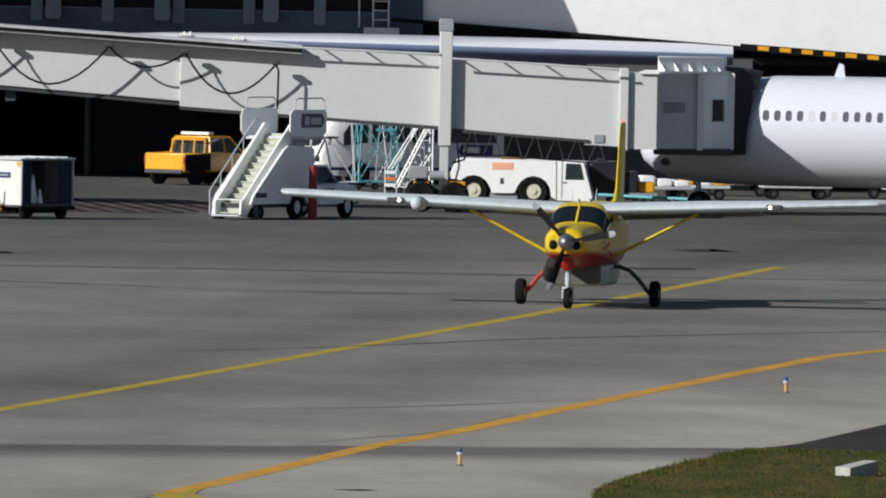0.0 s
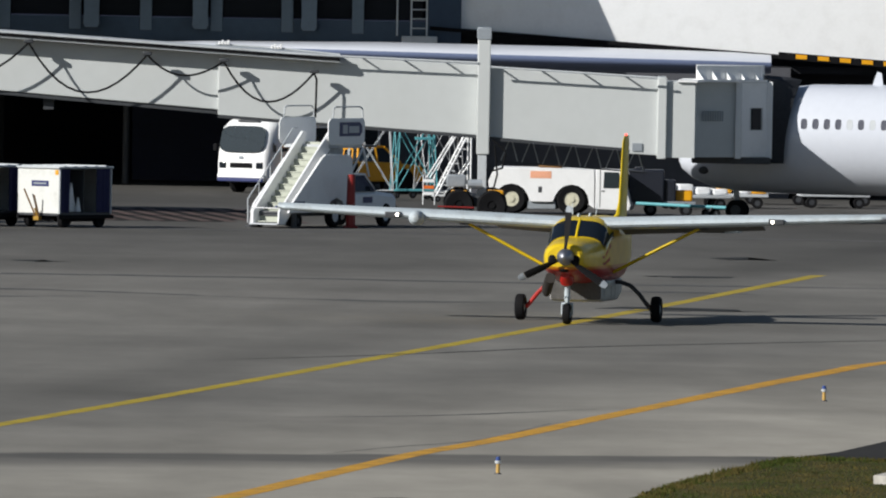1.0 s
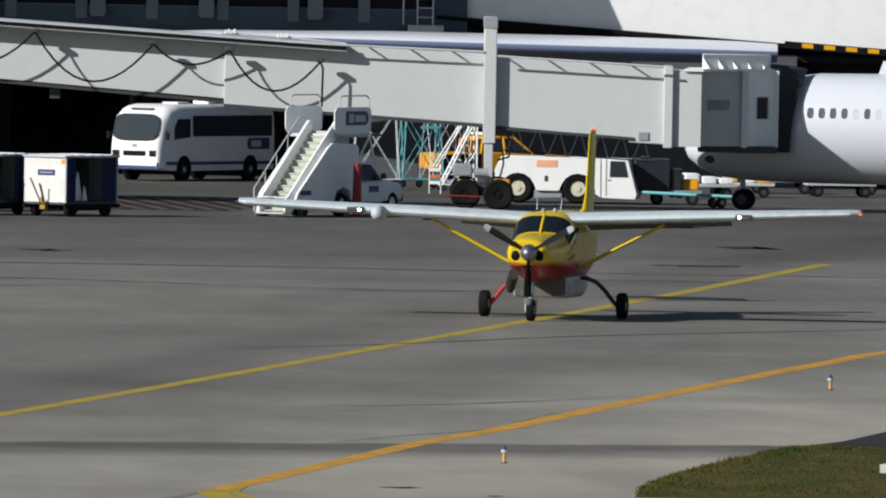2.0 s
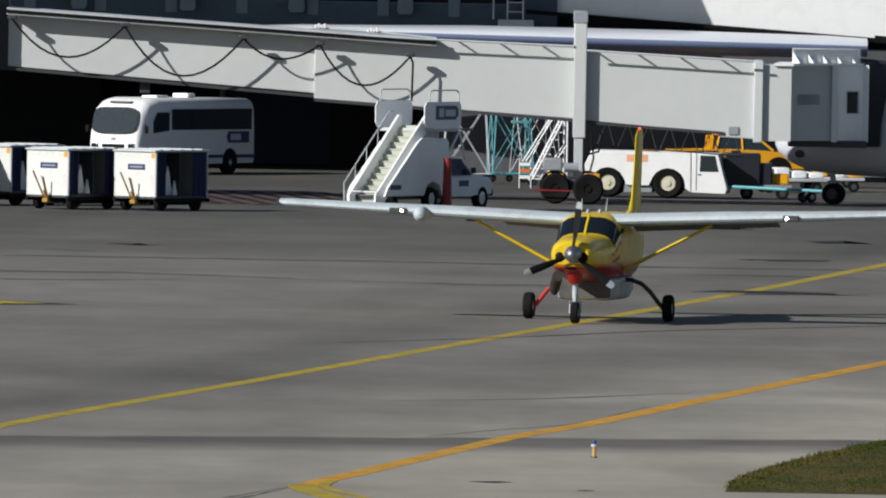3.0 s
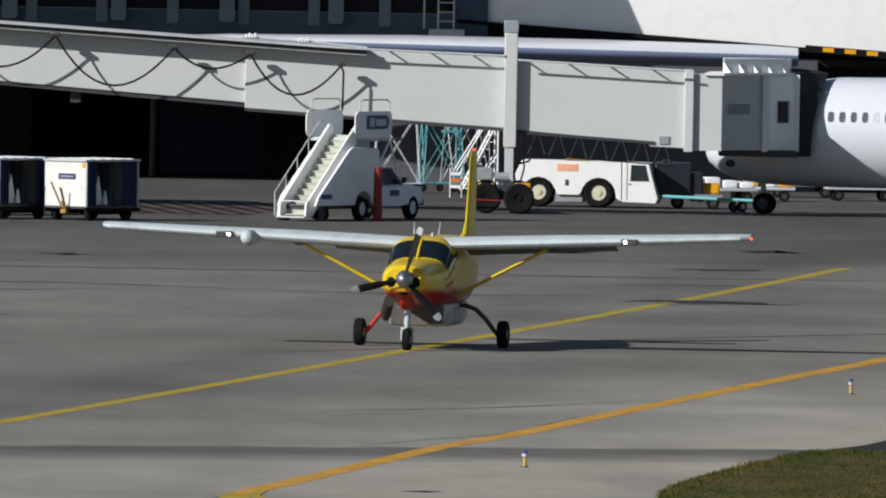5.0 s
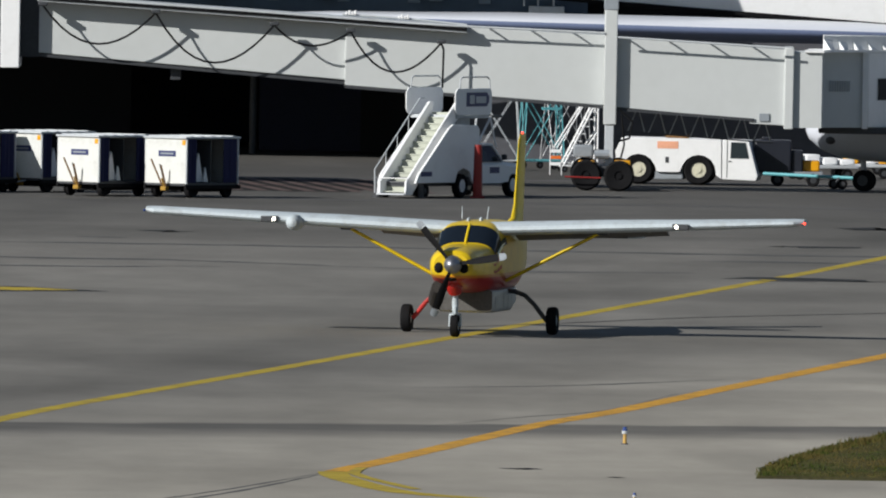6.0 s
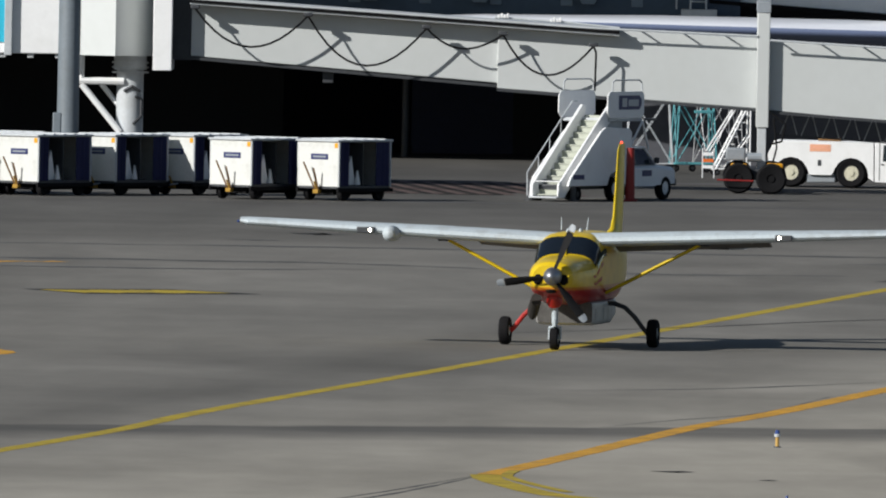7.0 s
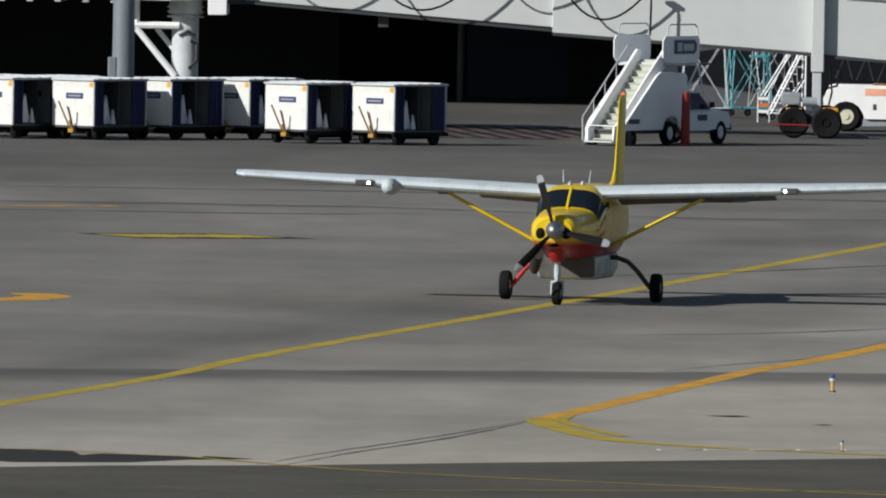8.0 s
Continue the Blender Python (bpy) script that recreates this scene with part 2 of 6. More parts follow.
def rod(bm, a, b, r, r2=None, seg=10):
    """A round bar from a to b."""
    a, b = Vector(a), Vector(b)
    d = b - a
    m = Matrix.Translation((a + b) / 2) @ d.to_track_quat("Z", "Y").to_matrix().to_4x4()
    bmesh.ops.create_cone(bm, cap_ends=True, segments=seg, radius1=r, radius2=r if r2 is None else r2, depth=d.length, matrix=m)
    return bm


def pipe(bm, pts, r, seg=8):
    """A round bar along a line of points."""
    for a, b in zip(pts[:-1], pts[1:]):
        rod(bm, a, b, r, seg=seg)
    for p in pts[1:-1]:
        bmesh.ops.create_icosphere(bm, subdivisions=1, radius=r, matrix=Matrix.Translation(p))
    return bm


def loft(bm, rings, cap=True):
    """Skins a row of rings of points, each with the same count. Returns the faces, ring by ring."""
    vs = [[bm.verts.new(p) for p in ring] for ring in rings]
    n, faces = len(vs[0]), []
    for a, b in zip(vs[:-1], vs[1:]):
        faces.append([bm.faces.new((a[i], a[(i + 1) % n], b[(i + 1) % n], b[i])) for i in range(n)])
    if cap:
        bm.faces.new(vs[0][::-1]), bm.faces.new(vs[-1])
    return faces


def prism(bm, outline, y0, y1, bevel=0.0):
    """An outline of (x, z) points, drawn out from y0 to y1."""
    a = [bm.verts.new((x, y0, z)) for x, z in outline]
    b = [bm.verts.new((x, y1, z)) for x, z in outline]
    n = len(a)
    fs = [bm.faces.new(a), bm.faces.new(b[::-1])] + [bm.faces.new((a[i], b[i], b[(i + 1) % n], a[(i + 1) % n])) for i in range(n)]
    if bevel:
        es = list({e for f in fs for e in f.edges})
        bmesh.ops.bevel(bm, geom=es, offset=bevel, segments=2, affect="EDGES", profile=0.5)
    return bm


def mesh(name, bm, *mats, smooth=None):
    bmesh.ops.recalc_face_normals(bm, faces=bm.faces)
    me = bpy.data.meshes.new(name)
    bm.to_mesh(me)
    bm.free()
    for m in mats:
        me.materials.append(m)
    if smooth:
        me.shade_smooth()
        me.set_sharp_from_angle(angle=radians(smooth))
    return me


def part(name, bm, material, parent, label="", smooth=20):
    """One mesh under a thing or a part."""
    ob = new(name, mesh(name, bm, material, smooth=smooth))
    ob.parent = parent
    if label:
        ob["label"] = label
    return ob


def twin(ob, m):
    """A like part on the same mesh, moved by m within its thing."""
    o = ob.copy()
    scene.collection.objects.link(o)
    o.matrix_basis = m @ ob.matrix_basis
    return o


def thing(name, at, label, category, group="", kind=""):
    ob = new(name)
    ob.empty_display_size = 0.3
    ob.matrix_basis = at
    return tagged(ob, label, category, group, kind)


def solid(name, bm, material, label, category="", kind="", at=None, smooth=20, group=""):
    ob = new(name, mesh(name, bm, material, smooth=smooth))
    if at:
        ob.matrix_basis = at
    return tagged(ob, label, category, group, kind)


def wheel(parent, x, y, z, r, w, rim=M_WHITE, name="wheel", hub=0.55):
    """Tyre and rim about the y axis, as parts of a wheel that can turn."""
    wh = new(name)
    wh.parent, wh.location = parent, (x, y, z)
    wh.empty_display_size = 0.2
    bm = bmesh.new()
    prof = [(r * hub, -w * 0.42), (r * 0.86, -w * 0.5), (r * 0.97, -w * 0.36), (r, -w * 0.15), (r, w * 0.15), (r * 0.97, w * 0.36), (r * 0.86, w * 0.5), (r * hub, w * 0.42)]
    seg = 24
    rings = [[(q * math.cos(i * math.tau / seg), v, q * math.sin(i * math.tau / seg)) for q, v in prof] for i in range(seg)]
    vs = [[bm.verts.new(p) for p in ring] for ring in rings]
    for i in range(seg):
        a, b = vs[i], vs[(i + 1) % seg]
        for k in range(len(prof) - 1):
            bm.faces.new((a[k], a[k + 1], b[k + 1], b[k]))
    part("tyre", bm, M_TYRE, wh)
    bm = bmesh.new()
    rod(bm, (0, -w * 0.36, 0), (0, w * 0.36, 0), r * hub * 1.02, seg=20)
    for s in (-1, 1):
        rod(bm, (0, s * w * 0.36, 0), (0, s * w * 0.44, 0), r * 0.2, seg=10)
        for k in range(6):
            a = k * math.tau / 6
            rod(bm, (r * 0.33 * math.cos(a), s * w * 0.36, r * 0.33 * math.sin(a)), (r * 0.33 * math.cos(a), s * w * 0.39, r * 0.33 * math.sin(a)), r * 0.05, seg=6)
    part("rim", bm, rim, wh)
    return wh


# ---- ground and markings ----
bm = bmesh.new()
vs = [bm.verts.new(p) for p in ((-900, -300, 0), (900, -300, 0), (900, 4200, 0), (-900, 4200, 0))]
bm.faces.new(vs)
solid("ground", bm, M_GROUND, "worn grey asphalt and concrete airport apron", "ground", "structure")


def smooth_line(pts, step=2.0):
    """Points along a smooth line through the given ones."""
    p = [Vector((*q, 0)) for q in pts]
    p = [2 * p[0] - p[1]] + p + [2 * p[-1] - p[-2]]
    out = []
    for a, b, c, d in zip(p, p[1:], p[2:], p[3:]):
        n = max(2, int((c - b).length / step))
        for i in range(n):
            t = i / n
            out.append(0.5 * (2 * b + (c - a) * t + (2 * a - 5 * b + 4 * c - d) * t * t + (3 * b - a - 3 * c + d) * t ** 3))
    return out + [p[-2]]


def stripe(name, pts, width, material, label, z=0.004, rough=0.0, category="marking", seed=1, step=2.0, taper=False):
    """A painted or worn strip that lies on the ground; rough: how far its edges waver."""
    rnd = random.Random(seed)
    line, bm, prev = smooth_line(pts, step), bmesh.new(), None
    for i, p in enumerate(line):
        a, b = line[max(i - 1, 0)], line[min(i + 1, len(line) - 1)]
        n = (b - a).normalized().cross(Vector((0, 0, 1)))
        w = width * (min(1.0, 3.0 * min(i, len(line) - 1 - i) / len(line)) if taper else 1.0) / 2 + 0.01
        q = [bm.verts.new(p + s * n * (w + rnd.uniform(-rough, rough)) + Vector((0, 0, z))) for s in (-1, 1)]
        if prev:
            bm.faces.new((prev[0], prev[1], q[1], q[0]))
        prev = q
    return solid(name, bm, material, label, category, "structure", smooth=None)


stripe("taxi_line", ((-22, 462), (-17.6, 487), (-14.02, 514.5), (-11.11, 536), (-9.37, 552), (-4.85, 586), (-0.46, 619.7), (6.89, 676.7), (12.33, 721.6)), 0.43, M_YELLOW, "thin worn yellow taxi line curving over the apron", rough=0.015)
stripe("stand_line", ((-3.2, 511.2), (-2.01, 520.9), (-0.09, 537.3), (0.97, 546), (2.69, 557.3), (5.83, 581.2), (10.56, 615.7), (13.39, 631.7), (24, 670)), 0.52, M_ORANGE, "faded orange stand guide line on concrete", rough=0.015)
stripe("stand_line", ((-3.26, 511.0), (-3.2, 508.6), (-2.63, 503.7), (-1.84, 499.0), (-0.53, 496.4), (0.87, 494.8), (3.43, 492.8), (12, 488)), 0.58, M_YELLOW, "yellow guide line bending back towards the kerb", rough=0.015, z=0.007)
stripe("stand_line", ((-2.7, 513.8), (-2.85, 510.2), (-2.3, 505.5), (-1.6, 501.0)), 0.22, M_YELLOW, "second thin line within the bend", rough=0.01, z=0.010)
stripe("dashed_line", ((-15.15, 652.6), (-13.2, 653.5), (-11.05, 654.9)), 4.4, M_TAR, "black backing of a worn hold marking", z=0.004, rough=0.1)
stripe("dashed_line", ((-15.0, 652.6), (-13.2, 653.5), (-11.3, 654.7)), 2.7, M_YELLOW, "worn yellow hold marking on black", z=0.008, rough=0.3, step=0.3)
stripe("stand_line", ((-20, 589), (-17, 590.3), (-15.9, 591.5), (-15.2, 594.5), (-15.6, 597)), 1.2, M_ORANGE, "orange line end on the apron", rough=0.1, step=0.6)
stripe("stand_line", ((-22, 681), (-17.6, 683.6), (-15.6, 684.6)), 0.8, M_ORANGE, "faint orange line on the far apron", rough=0.4, step=0.6)

# tar seams, tyre marks and patches
for k, (pts, w, m) in enumerate((
        (((-4.5, 618.0), (0.6, 627.3), (4.07, 635.5), (7.25, 641.0), (13.8, 650.5), (20, 659)), 0.16, M_TAR),
        (((5.6, 678.6), (7.7, 678.8), (10.0, 677.4)), 3.4, M_TAR),
        (((6.6, 676.5), (8.2, 676.0)), 0.9, M_TAR),
        (((9.95, 740.2), (10.65, 740.9), (11.4, 740.2)), 4.6, M_TAR),
        (((7.6, 716.5), (8.5, 716.8), (9.55, 716)), 3.0, M_TAR),
        (((-9.9, 722.5), (-9.4, 722.9), (-8.8, 722.4)), 2.0, M_TAR),
        (((-11.7, 714), (-11.0, 714.3), (-10.3, 713.8)), 1.7, M_WORN),
        (((-24, 688), (-12.3, 688.5), (-8.2, 688), (-3.6, 684)), 1.6, M_WORN),
        (((-24, 679), (-12.2, 679.3), (-7.5, 682)), 1.3, M_WORN),
        (((-3.6, 684), (0.5, 682), (5, 684)), 1.3, M_WORN),
        (((5.0, 697), (7.5, 698), (10.5, 697)), 1.6, M_WORN),
        (((-7.84, 480.9), (-6.69, 488.6), (-4.88, 498.9), (-3.23, 511.3)), 0.11, M_WORN),
        (((-8.35, 480.9), (-7.15, 488.6), (-5.2, 499.2), (-3.35, 511.0)), 0.09, M_WORN),
        (((-1.6, 542), (0.4, 550), (2.3, 556.5), (3.9, 570)), 0.07, M_WORN),
        (((-25, 705), (-6, 707), (6, 706), (25, 708)), 1.5, M_WORN),
        (((-2.2, 571), (1.5, 575), (5, 582)), 0.25, M_WORN),
        (((-19, 484.0), (-14.5, 484.2), (-11.44, 483.8), (-9.3, 485.2)), 6.0, M_PATCH),
        (((0.30, 514.6), (0.47, 514.9), (0.66, 514.5)), 0.9, M_TAR),
        (((2.15, 510.3), (2.3, 510.5), (2.42, 510.3)), 0.6, M_TAR))):
    stripe("tar_seam", pts, w, m, "dark tar seam or rubber mark across the apron", rough=w * 0.25, seed=k, step=0.9, taper=True, z=0.003 if m is M_WORN else 0.0055)

bm = bmesh.new()
vs = [bm.verts.new((x, y, 0.003)) for x, y in ((-60, 474), (-13, 477.2), (-10.95, 479.2), (-7.84, 480.9), (-4.1, 484.4), (3.42, 491.0), (9, 497), (60, 530), (60, 400), (-60, 400))]
bm.faces.new(vs)
solid("service_road", bm, M_ROAD, "darker asphalt service road", "road", "structure", smooth=None)
stripe("edge_line", ((-40, 494), (-13.27, 487.6), (-11.84, 485.9), (-9.72, 484.9), (-7.84, 481.0), (-4.03, 476.3), (4, 470)), 0.18, M_YELLOW, "thin yellow edge line of the service road", z=0.009, rough=0.02)
stripe("edge_line", ((-6, 468), (1, 471.5), (8, 474)), 0.14, M_YELLOW, "thin yellow line on the service road", z=0.009, rough=0.02)
bm = bmesh.new()
for k in range(14):
    box(bm, 0.0 + 1.0 * k, 0.92 + 1.0 * k, -0.1, 0.1, -0.05, 0.014, 0.006)
solid("kerb", bm, M_CONC, "low broken pale concrete kerb strip", "kerb", "structure", at=pose(-0.9, 493.6, 0, 0, 0, 28))
bm = bmesh.new()
vs = [bm.verts.new((x, y, 0.0035)) for x, y in ((9.0, 548), (9.9, 552), (12.1, 568), (40, 640), (40, 500), (12, 500))]
bm.faces.new(vs)
solid("asphalt_shoulder", bm, M_PATCH, "dark asphalt shoulder behind the grass", "road", "structure", smooth=None)

# the grass island: low soil bed and many blades with an uneven edge
GRASS = ((5.15, 511.6), (5.25, 516), (5.62, 521), (6.15, 526.5), (6.8, 532), (7.7, 538.5), (8.7, 545.5), (9.3, 546.0), (11, 545), (14, 544), (24, 545), (24, 516), (14, 512), (8, 511.5))


def inside(x, y, poly):
    hit = False
    for (a, b), (c, d) in zip(poly, poly[1:] + poly[:1]):
        if (b > y) != (d > y) and x < (c - a) * (y - b) / (d - b) + a:
            hit = not hit
    return hit


bm = bmesh.new()
top = [bm.verts.new((x, y, 0.05)) for x, y in GRASS]
cx, cy = 10.0, 530.0
low = [bm.verts.new((x + (x - cx) * 0.02, y + (y - cy) * 0.02, -0.01)) for x, y in GRASS]
bm.faces.new(top)
for i in range(len(top)):
    j = (i + 1) % len(top)
    bm.faces.new((low[i], low[j], top[j], top[i]))
solid("grass_bed", bm, M_SOIL, "dry brownish earth bed under grass", "ground", "structure")
rnd, verts, faces = random.Random(5), [], []
while len(faces) < 45000:
    x, y = rnd.uniform(4.9, 13.5), rnd.uniform(511.5, 548.5)
    jx, jy = x + rnd.gauss(0, 0.06), y + rnd.gauss(0, 0.5)
    if not inside(jx, jy, GRASS):
        continue
    edge = not inside(x - 0.3, y + 2.0, GRASS)
    if not edge and rnd.random() < 0.55:
        continue
    hgt = rnd.uniform(0.02, 0.06) * (1.9 if edge else 1.0) * (0.6 + 1.2 * noise.noise((x * 1.3, y * 0.3, 0)) ** 2)
    a, lean = rnd.uniform(0, math.tau), rnd.uniform(0, 0.7)
    w = rnd.uniform(0.008, 0.018)
    dx, dy = math.cos(a) * w, math.sin(a) * w
    k = len(verts)
    verts += [(x - dx, y - dy, 0.03), (x + dx, y + dy, 0.03), (x + math.cos(a + 1.5) * lean * hgt, y + math.sin(a + 1.5) * lean * hgt, 0.05 + hgt)]
    faces.append((k, k + 1, k + 2))
me = bpy.data.meshes.new("grass")
me.from_pydata(verts, [], faces)
g_n = M_GRASS.node_tree
isl = g_n.nodes.new("ShaderNodeNewGeometry")
pos = g_n.nodes.new("ShaderNodeTexNoise")
pos.inputs["Scale"].default_value = 0.55
mapn = g_n.nodes.new("ShaderNodeMapping")
mapn.inputs["Scale"].default_value = (1.6, 0.35, 1)
g_n.links.new(isl.outputs["Position"], mapn.inputs[0]), g_n.links.new(mapn.outputs[0], pos.inputs["Vector"])
blend = g_n.nodes.new("ShaderNodeMath")
blend.operation = "MULTIPLY_ADD"
blend.inputs[1].default_value, blend.inputs[2].default_value = 0.35, -0.18
g_n.links.new(isl.outputs["Random Per Island"], blend.inputs[0])
both = g_n.nodes.new("ShaderNodeMath")
g_n.links.new(blend.outputs[0], both.inputs[0]), g_n.links.new(pos.outputs[0], both.inputs[1])
rmp = g_n.nodes.new("ShaderNodeValToRGB")
rmp.color_ramp.elements[0].position, rmp.color_ramp.elements[1].position = 0.36, 0.60
rmp.color_ramp.elements[0].color, rmp.color_ramp.elements[1].color = (0.036, 0.056, 0.007, 1), (0.10, 0.075, 0.022, 1)
g_n.links.new(both.outputs[0], rmp.inputs[0])
g_n.links.new(rmp.outputs[0], g_n.nodes["Principled BSDF"].inputs["Base Color"])
me.materials.append(M_GRASS)
tagged(new("grass", me), "short dry green and brown grass", "grass", kind="stuff")
bm = bmesh.new()
prism(bm, ((-0.46, 0.0), (0.46, 0.0), (0.46, 0.33), (-0.46, 0.2)), -0.2, 0.2, 0.02)
solid("concrete_block", bm, M_CONC, "squat pale concrete marker block standing in grass", "block", at=pose(10.66, 528.5, 0.03, 0, 0, 50))


def edge_light(x, y, turn, size=1.0):
    """A taxiway edge light: yellow stake, pale collar, blue lens."""
    t = thing("taxiway_light", pose(x, y, 0, 0, 0, turn) @ Matrix.Diagonal((size, size, size, 1)), "small taxiway edge light with yellow stem and blue lens", "runway light", "taxiway edge lights")
    bm = bmesh.new()
    rod(bm, (0, 0, 0), (0, 0, 0.025), 0.08, 0.07, 14)
    part("base_plate", bm, M_DGREY, t)
    bm = bmesh.new()
    rod(bm, (0, 0, 0.02), (0, 0, 0.22), 0.042, 0.036, 12)
    part("stem", bm, mat("dull_yellow_stem", (0.5, 0.31, 0.08), 0.6) if not bpy.data.materials.get("dull_yellow_stem") else bpy.data.materials["dull_yellow_stem"], t)
    bm = bmesh.new()
    rod(bm, (0, 0, 0.22), (0, 0, 0.28), 0.06, 0.07, 12)
    part("collar", bm, M_LGREY, t)
    bm = bmesh.new()
    rod(bm, (0, 0, 0.28), (0, 0, 0.36), 0.055, 0.04, 12)
    part("lens", bm, M_BLUELAMP, t)


for x, y, a, size in ((2.58, 532.3, 0, 1.0), (10.29, 592, 40, 1.0), (2.60, 494.6, 80, 0.6)):
    edge_light(x, y, a, size)


# ---- the small aircraft; x forward, y to its left, origin on the ground under the nose wheel ----
def ring(x, hw, zb, zt, power=2.6, n=36):
    """One cross-section of a body."""
    out, zc, hz = [], (zb + zt) / 2, (zt - zb) / 2
    for i in range(n):
        a = math.tau * (i + 0.5) / n
        c, s = math.cos(a), math.sin(a)
        out.append((x, hw * math.copysign(abs(c) ** (2 / power), c), zc + hz * math.copysign(abs(s) ** (2 / power), s)))
    return out


plane = thing("light_aircraft", pose(0, 640, 0, 0, 0, -97), "yellow and red single-propeller high-wing aircraft taxiing on its wheels", "aircraft")
STATIONS = ((0.80, 0.42, 1.44, 2.00, 2.3), (0.72, 0.50, 1.36, 2.07, 2.4), (0.35, 0.58, 1.24, 2.13, 2.5), (-0.3, 0.66, 1.14, 2.16, 2.6),
            (-1.0, 0.72, 1.07, 2.18, 2.8), (-1.45, 0.745, 1.03, 2.20, 3.0), (-1.75, 0.77, 1.01, 2.42, 3.2), (-2.1, 0.79, 1.0, 2.63, 3.4), (-2.5, 0.80, 1.0, 2.70, 3.6),
            (-4.0, 0.81, 1.0, 2.71, 3.8), (-5.6, 0.80, 1.0, 2.69, 3.4), (-7.0, 0.68, 1.16, 2.62, 3.0), (-8.6, 0.45, 1.5, 2.50, 2.6), (-10.2, 0.22, 1.86, 2.40, 2.2), (-11.1, 0.07, 2.08, 2.34, 2.0))
bm = bmesh.new()
fine = []
for a, b in zip(STATIONS[:-1], STATIONS[1:]):
    for k in range(4):
        fine.append([p + (q - p) * k / 4 for p, q in zip(a, b)])
fine.append(list(STATIONS[-1]))
loft(bm, [ring(*s) for s in fine])
bmesh.ops.recalc_face_normals(bm, faces=bm.faces)
body_me = mesh("fuselage", bm, M_LIVERY, smooth=40)
fus = new("fuselage", body_me)
fus.parent = plane
fus["label"] = "yellow fuselage with red lower band"


def skin(x0, x1, test, lift, n=10):
    """A patch of the body's skin between x0 and x1, lifted off it, where test(angle) holds."""
    bm, rings_ = bmesh.new(), []
    for i in range(n + 1):
        x = x0 + (x1 - x0) * i / n
        for a, b in zip(STATIONS[:-1], STATIONS[1:]):
            if b[0] <= x <= a[0]:
                t = (x - a[0]) / (b[0] - a[0])
                s = [p + (q - p) * t for p, q in zip(a, b)]
                break
        rings_.append(ring(x, s[1] + lift, s[2] - lift, s[3] + lift, s[4], 96))
    vs = {}
    for i in range(n):
        for j in range(96):
            if test((x0 + (x1 - x0) * (i + 0.5) / n), 360 * (j + 1.0) / 96):
                q = []
                for a, b in ((i, j), (i, (j + 1) % 96), (i + 1, (j + 1) % 96), (i + 1, j)):
                    if (a, b) not in vs:
                        vs[a, b] = bm.verts.new(rings_[a][b])
                    q.append(vs[a, b])
                bm.faces.new(q)
    return bm


# angle 0 is its left, 90 the top
part("windscreen", skin(-1.47, -2.06, lambda x, a: 19 < a < 91.5, 0.012), M_BLUEGLASS, plane, "dark windscreen pane")
part("windscreen", skin(-1.47, -2.06, lambda x, a: 91.5 < a < 161, 0.012), M_BLUEGLASS, plane, "dark windscreen pane")
for lo, hi in ((9, 19), (161, 171)):
    part("side_window", skin(-1.62, -2.75, lambda x, a: lo < a < hi, 0.012), M_TEALGLASS, plane, "teal tinted cockpit side window")
bm = bmesh.new()
pipe(bm, [(-1.42, 0, 2.20), (-1.74, 0, 2.43), (-2.1, 0, 2.64)], 0.035)
part("centre_post", bm, M_PLYEL, plane)
# cowling intakes and exhaust
for s in (-1, 1):
    bm = bmesh.new()
    bmesh.ops.create_uvsphere(bm, u_segments=14, v_segments=10, radius=1, matrix=Matrix.Translation((0.74, s * 0.30, 1.66)) @ Matrix.Diagonal((0.12, 0.13, 0.15, 1)))
    part("cooling_intake", bm, M_BLACK, plane, "black cooling intake in the cowling")
bm = bmesh.new()
bmesh.ops.create_uvsphere(bm, u_segments=14, v_segments=10, radius=1, matrix=Matrix.Translation((0.66, 0, 1.40)) @ Matrix.Diagonal((0.16, 0.16, 0.06, 1)))
part("chin_intake", bm, M_BLACK, plane)
bm = bmesh.new()
loft(bm, [[(0.35 - 0.2 * k, -0.40 - 0.045 * k + 0.13 * math.cos(a), 1.19 - 0.062 * k + (0.14 + 0.012 * k) * math.sin(a)) for a in [i * math.tau / 14 for i in range(14)]] for k in range(6)])
part("exhaust_stack", bm, M_SOOT, plane, "sooty exhaust stack under the cowling")
# belly cargo pod
bm = bmesh.new()
loft(bm, [ring(x, w, zb, 1.1, 10.0, 40) for x, w, zb in ((-1.55, 0.65, 0.60), (-1.62, 0.68, 0.56), (-2.0, 0.69, 0.54), (-4.5, 0.69, 0.54), (-6.0, 0.58, 0.70), (-6.9, 0.32, 0.95))])
pod = part("cargo_pod", bm, M_PLGREY, plane, "grimy light grey belly cargo pod", smooth=35)
pod.data.materials.append(M_PODSHADE)
# Shade of cowl and nose leg on the front face is put into darker paint.
for p in pod.data.polygons:
    p.material_index = 1 if p.normal.x > 0.9 else 0
for x in (-2.3, -3.6):
    bm = bmesh.new()
    box(bm, x - 0.45, x + 0.45, 0.685, 0.70, 0.66, 0.93, 0.006)
    part("pod_door", bm, M_PLGREY, pod)
# wing
ROOT_LE, WING_Z = -2.35, 2.49


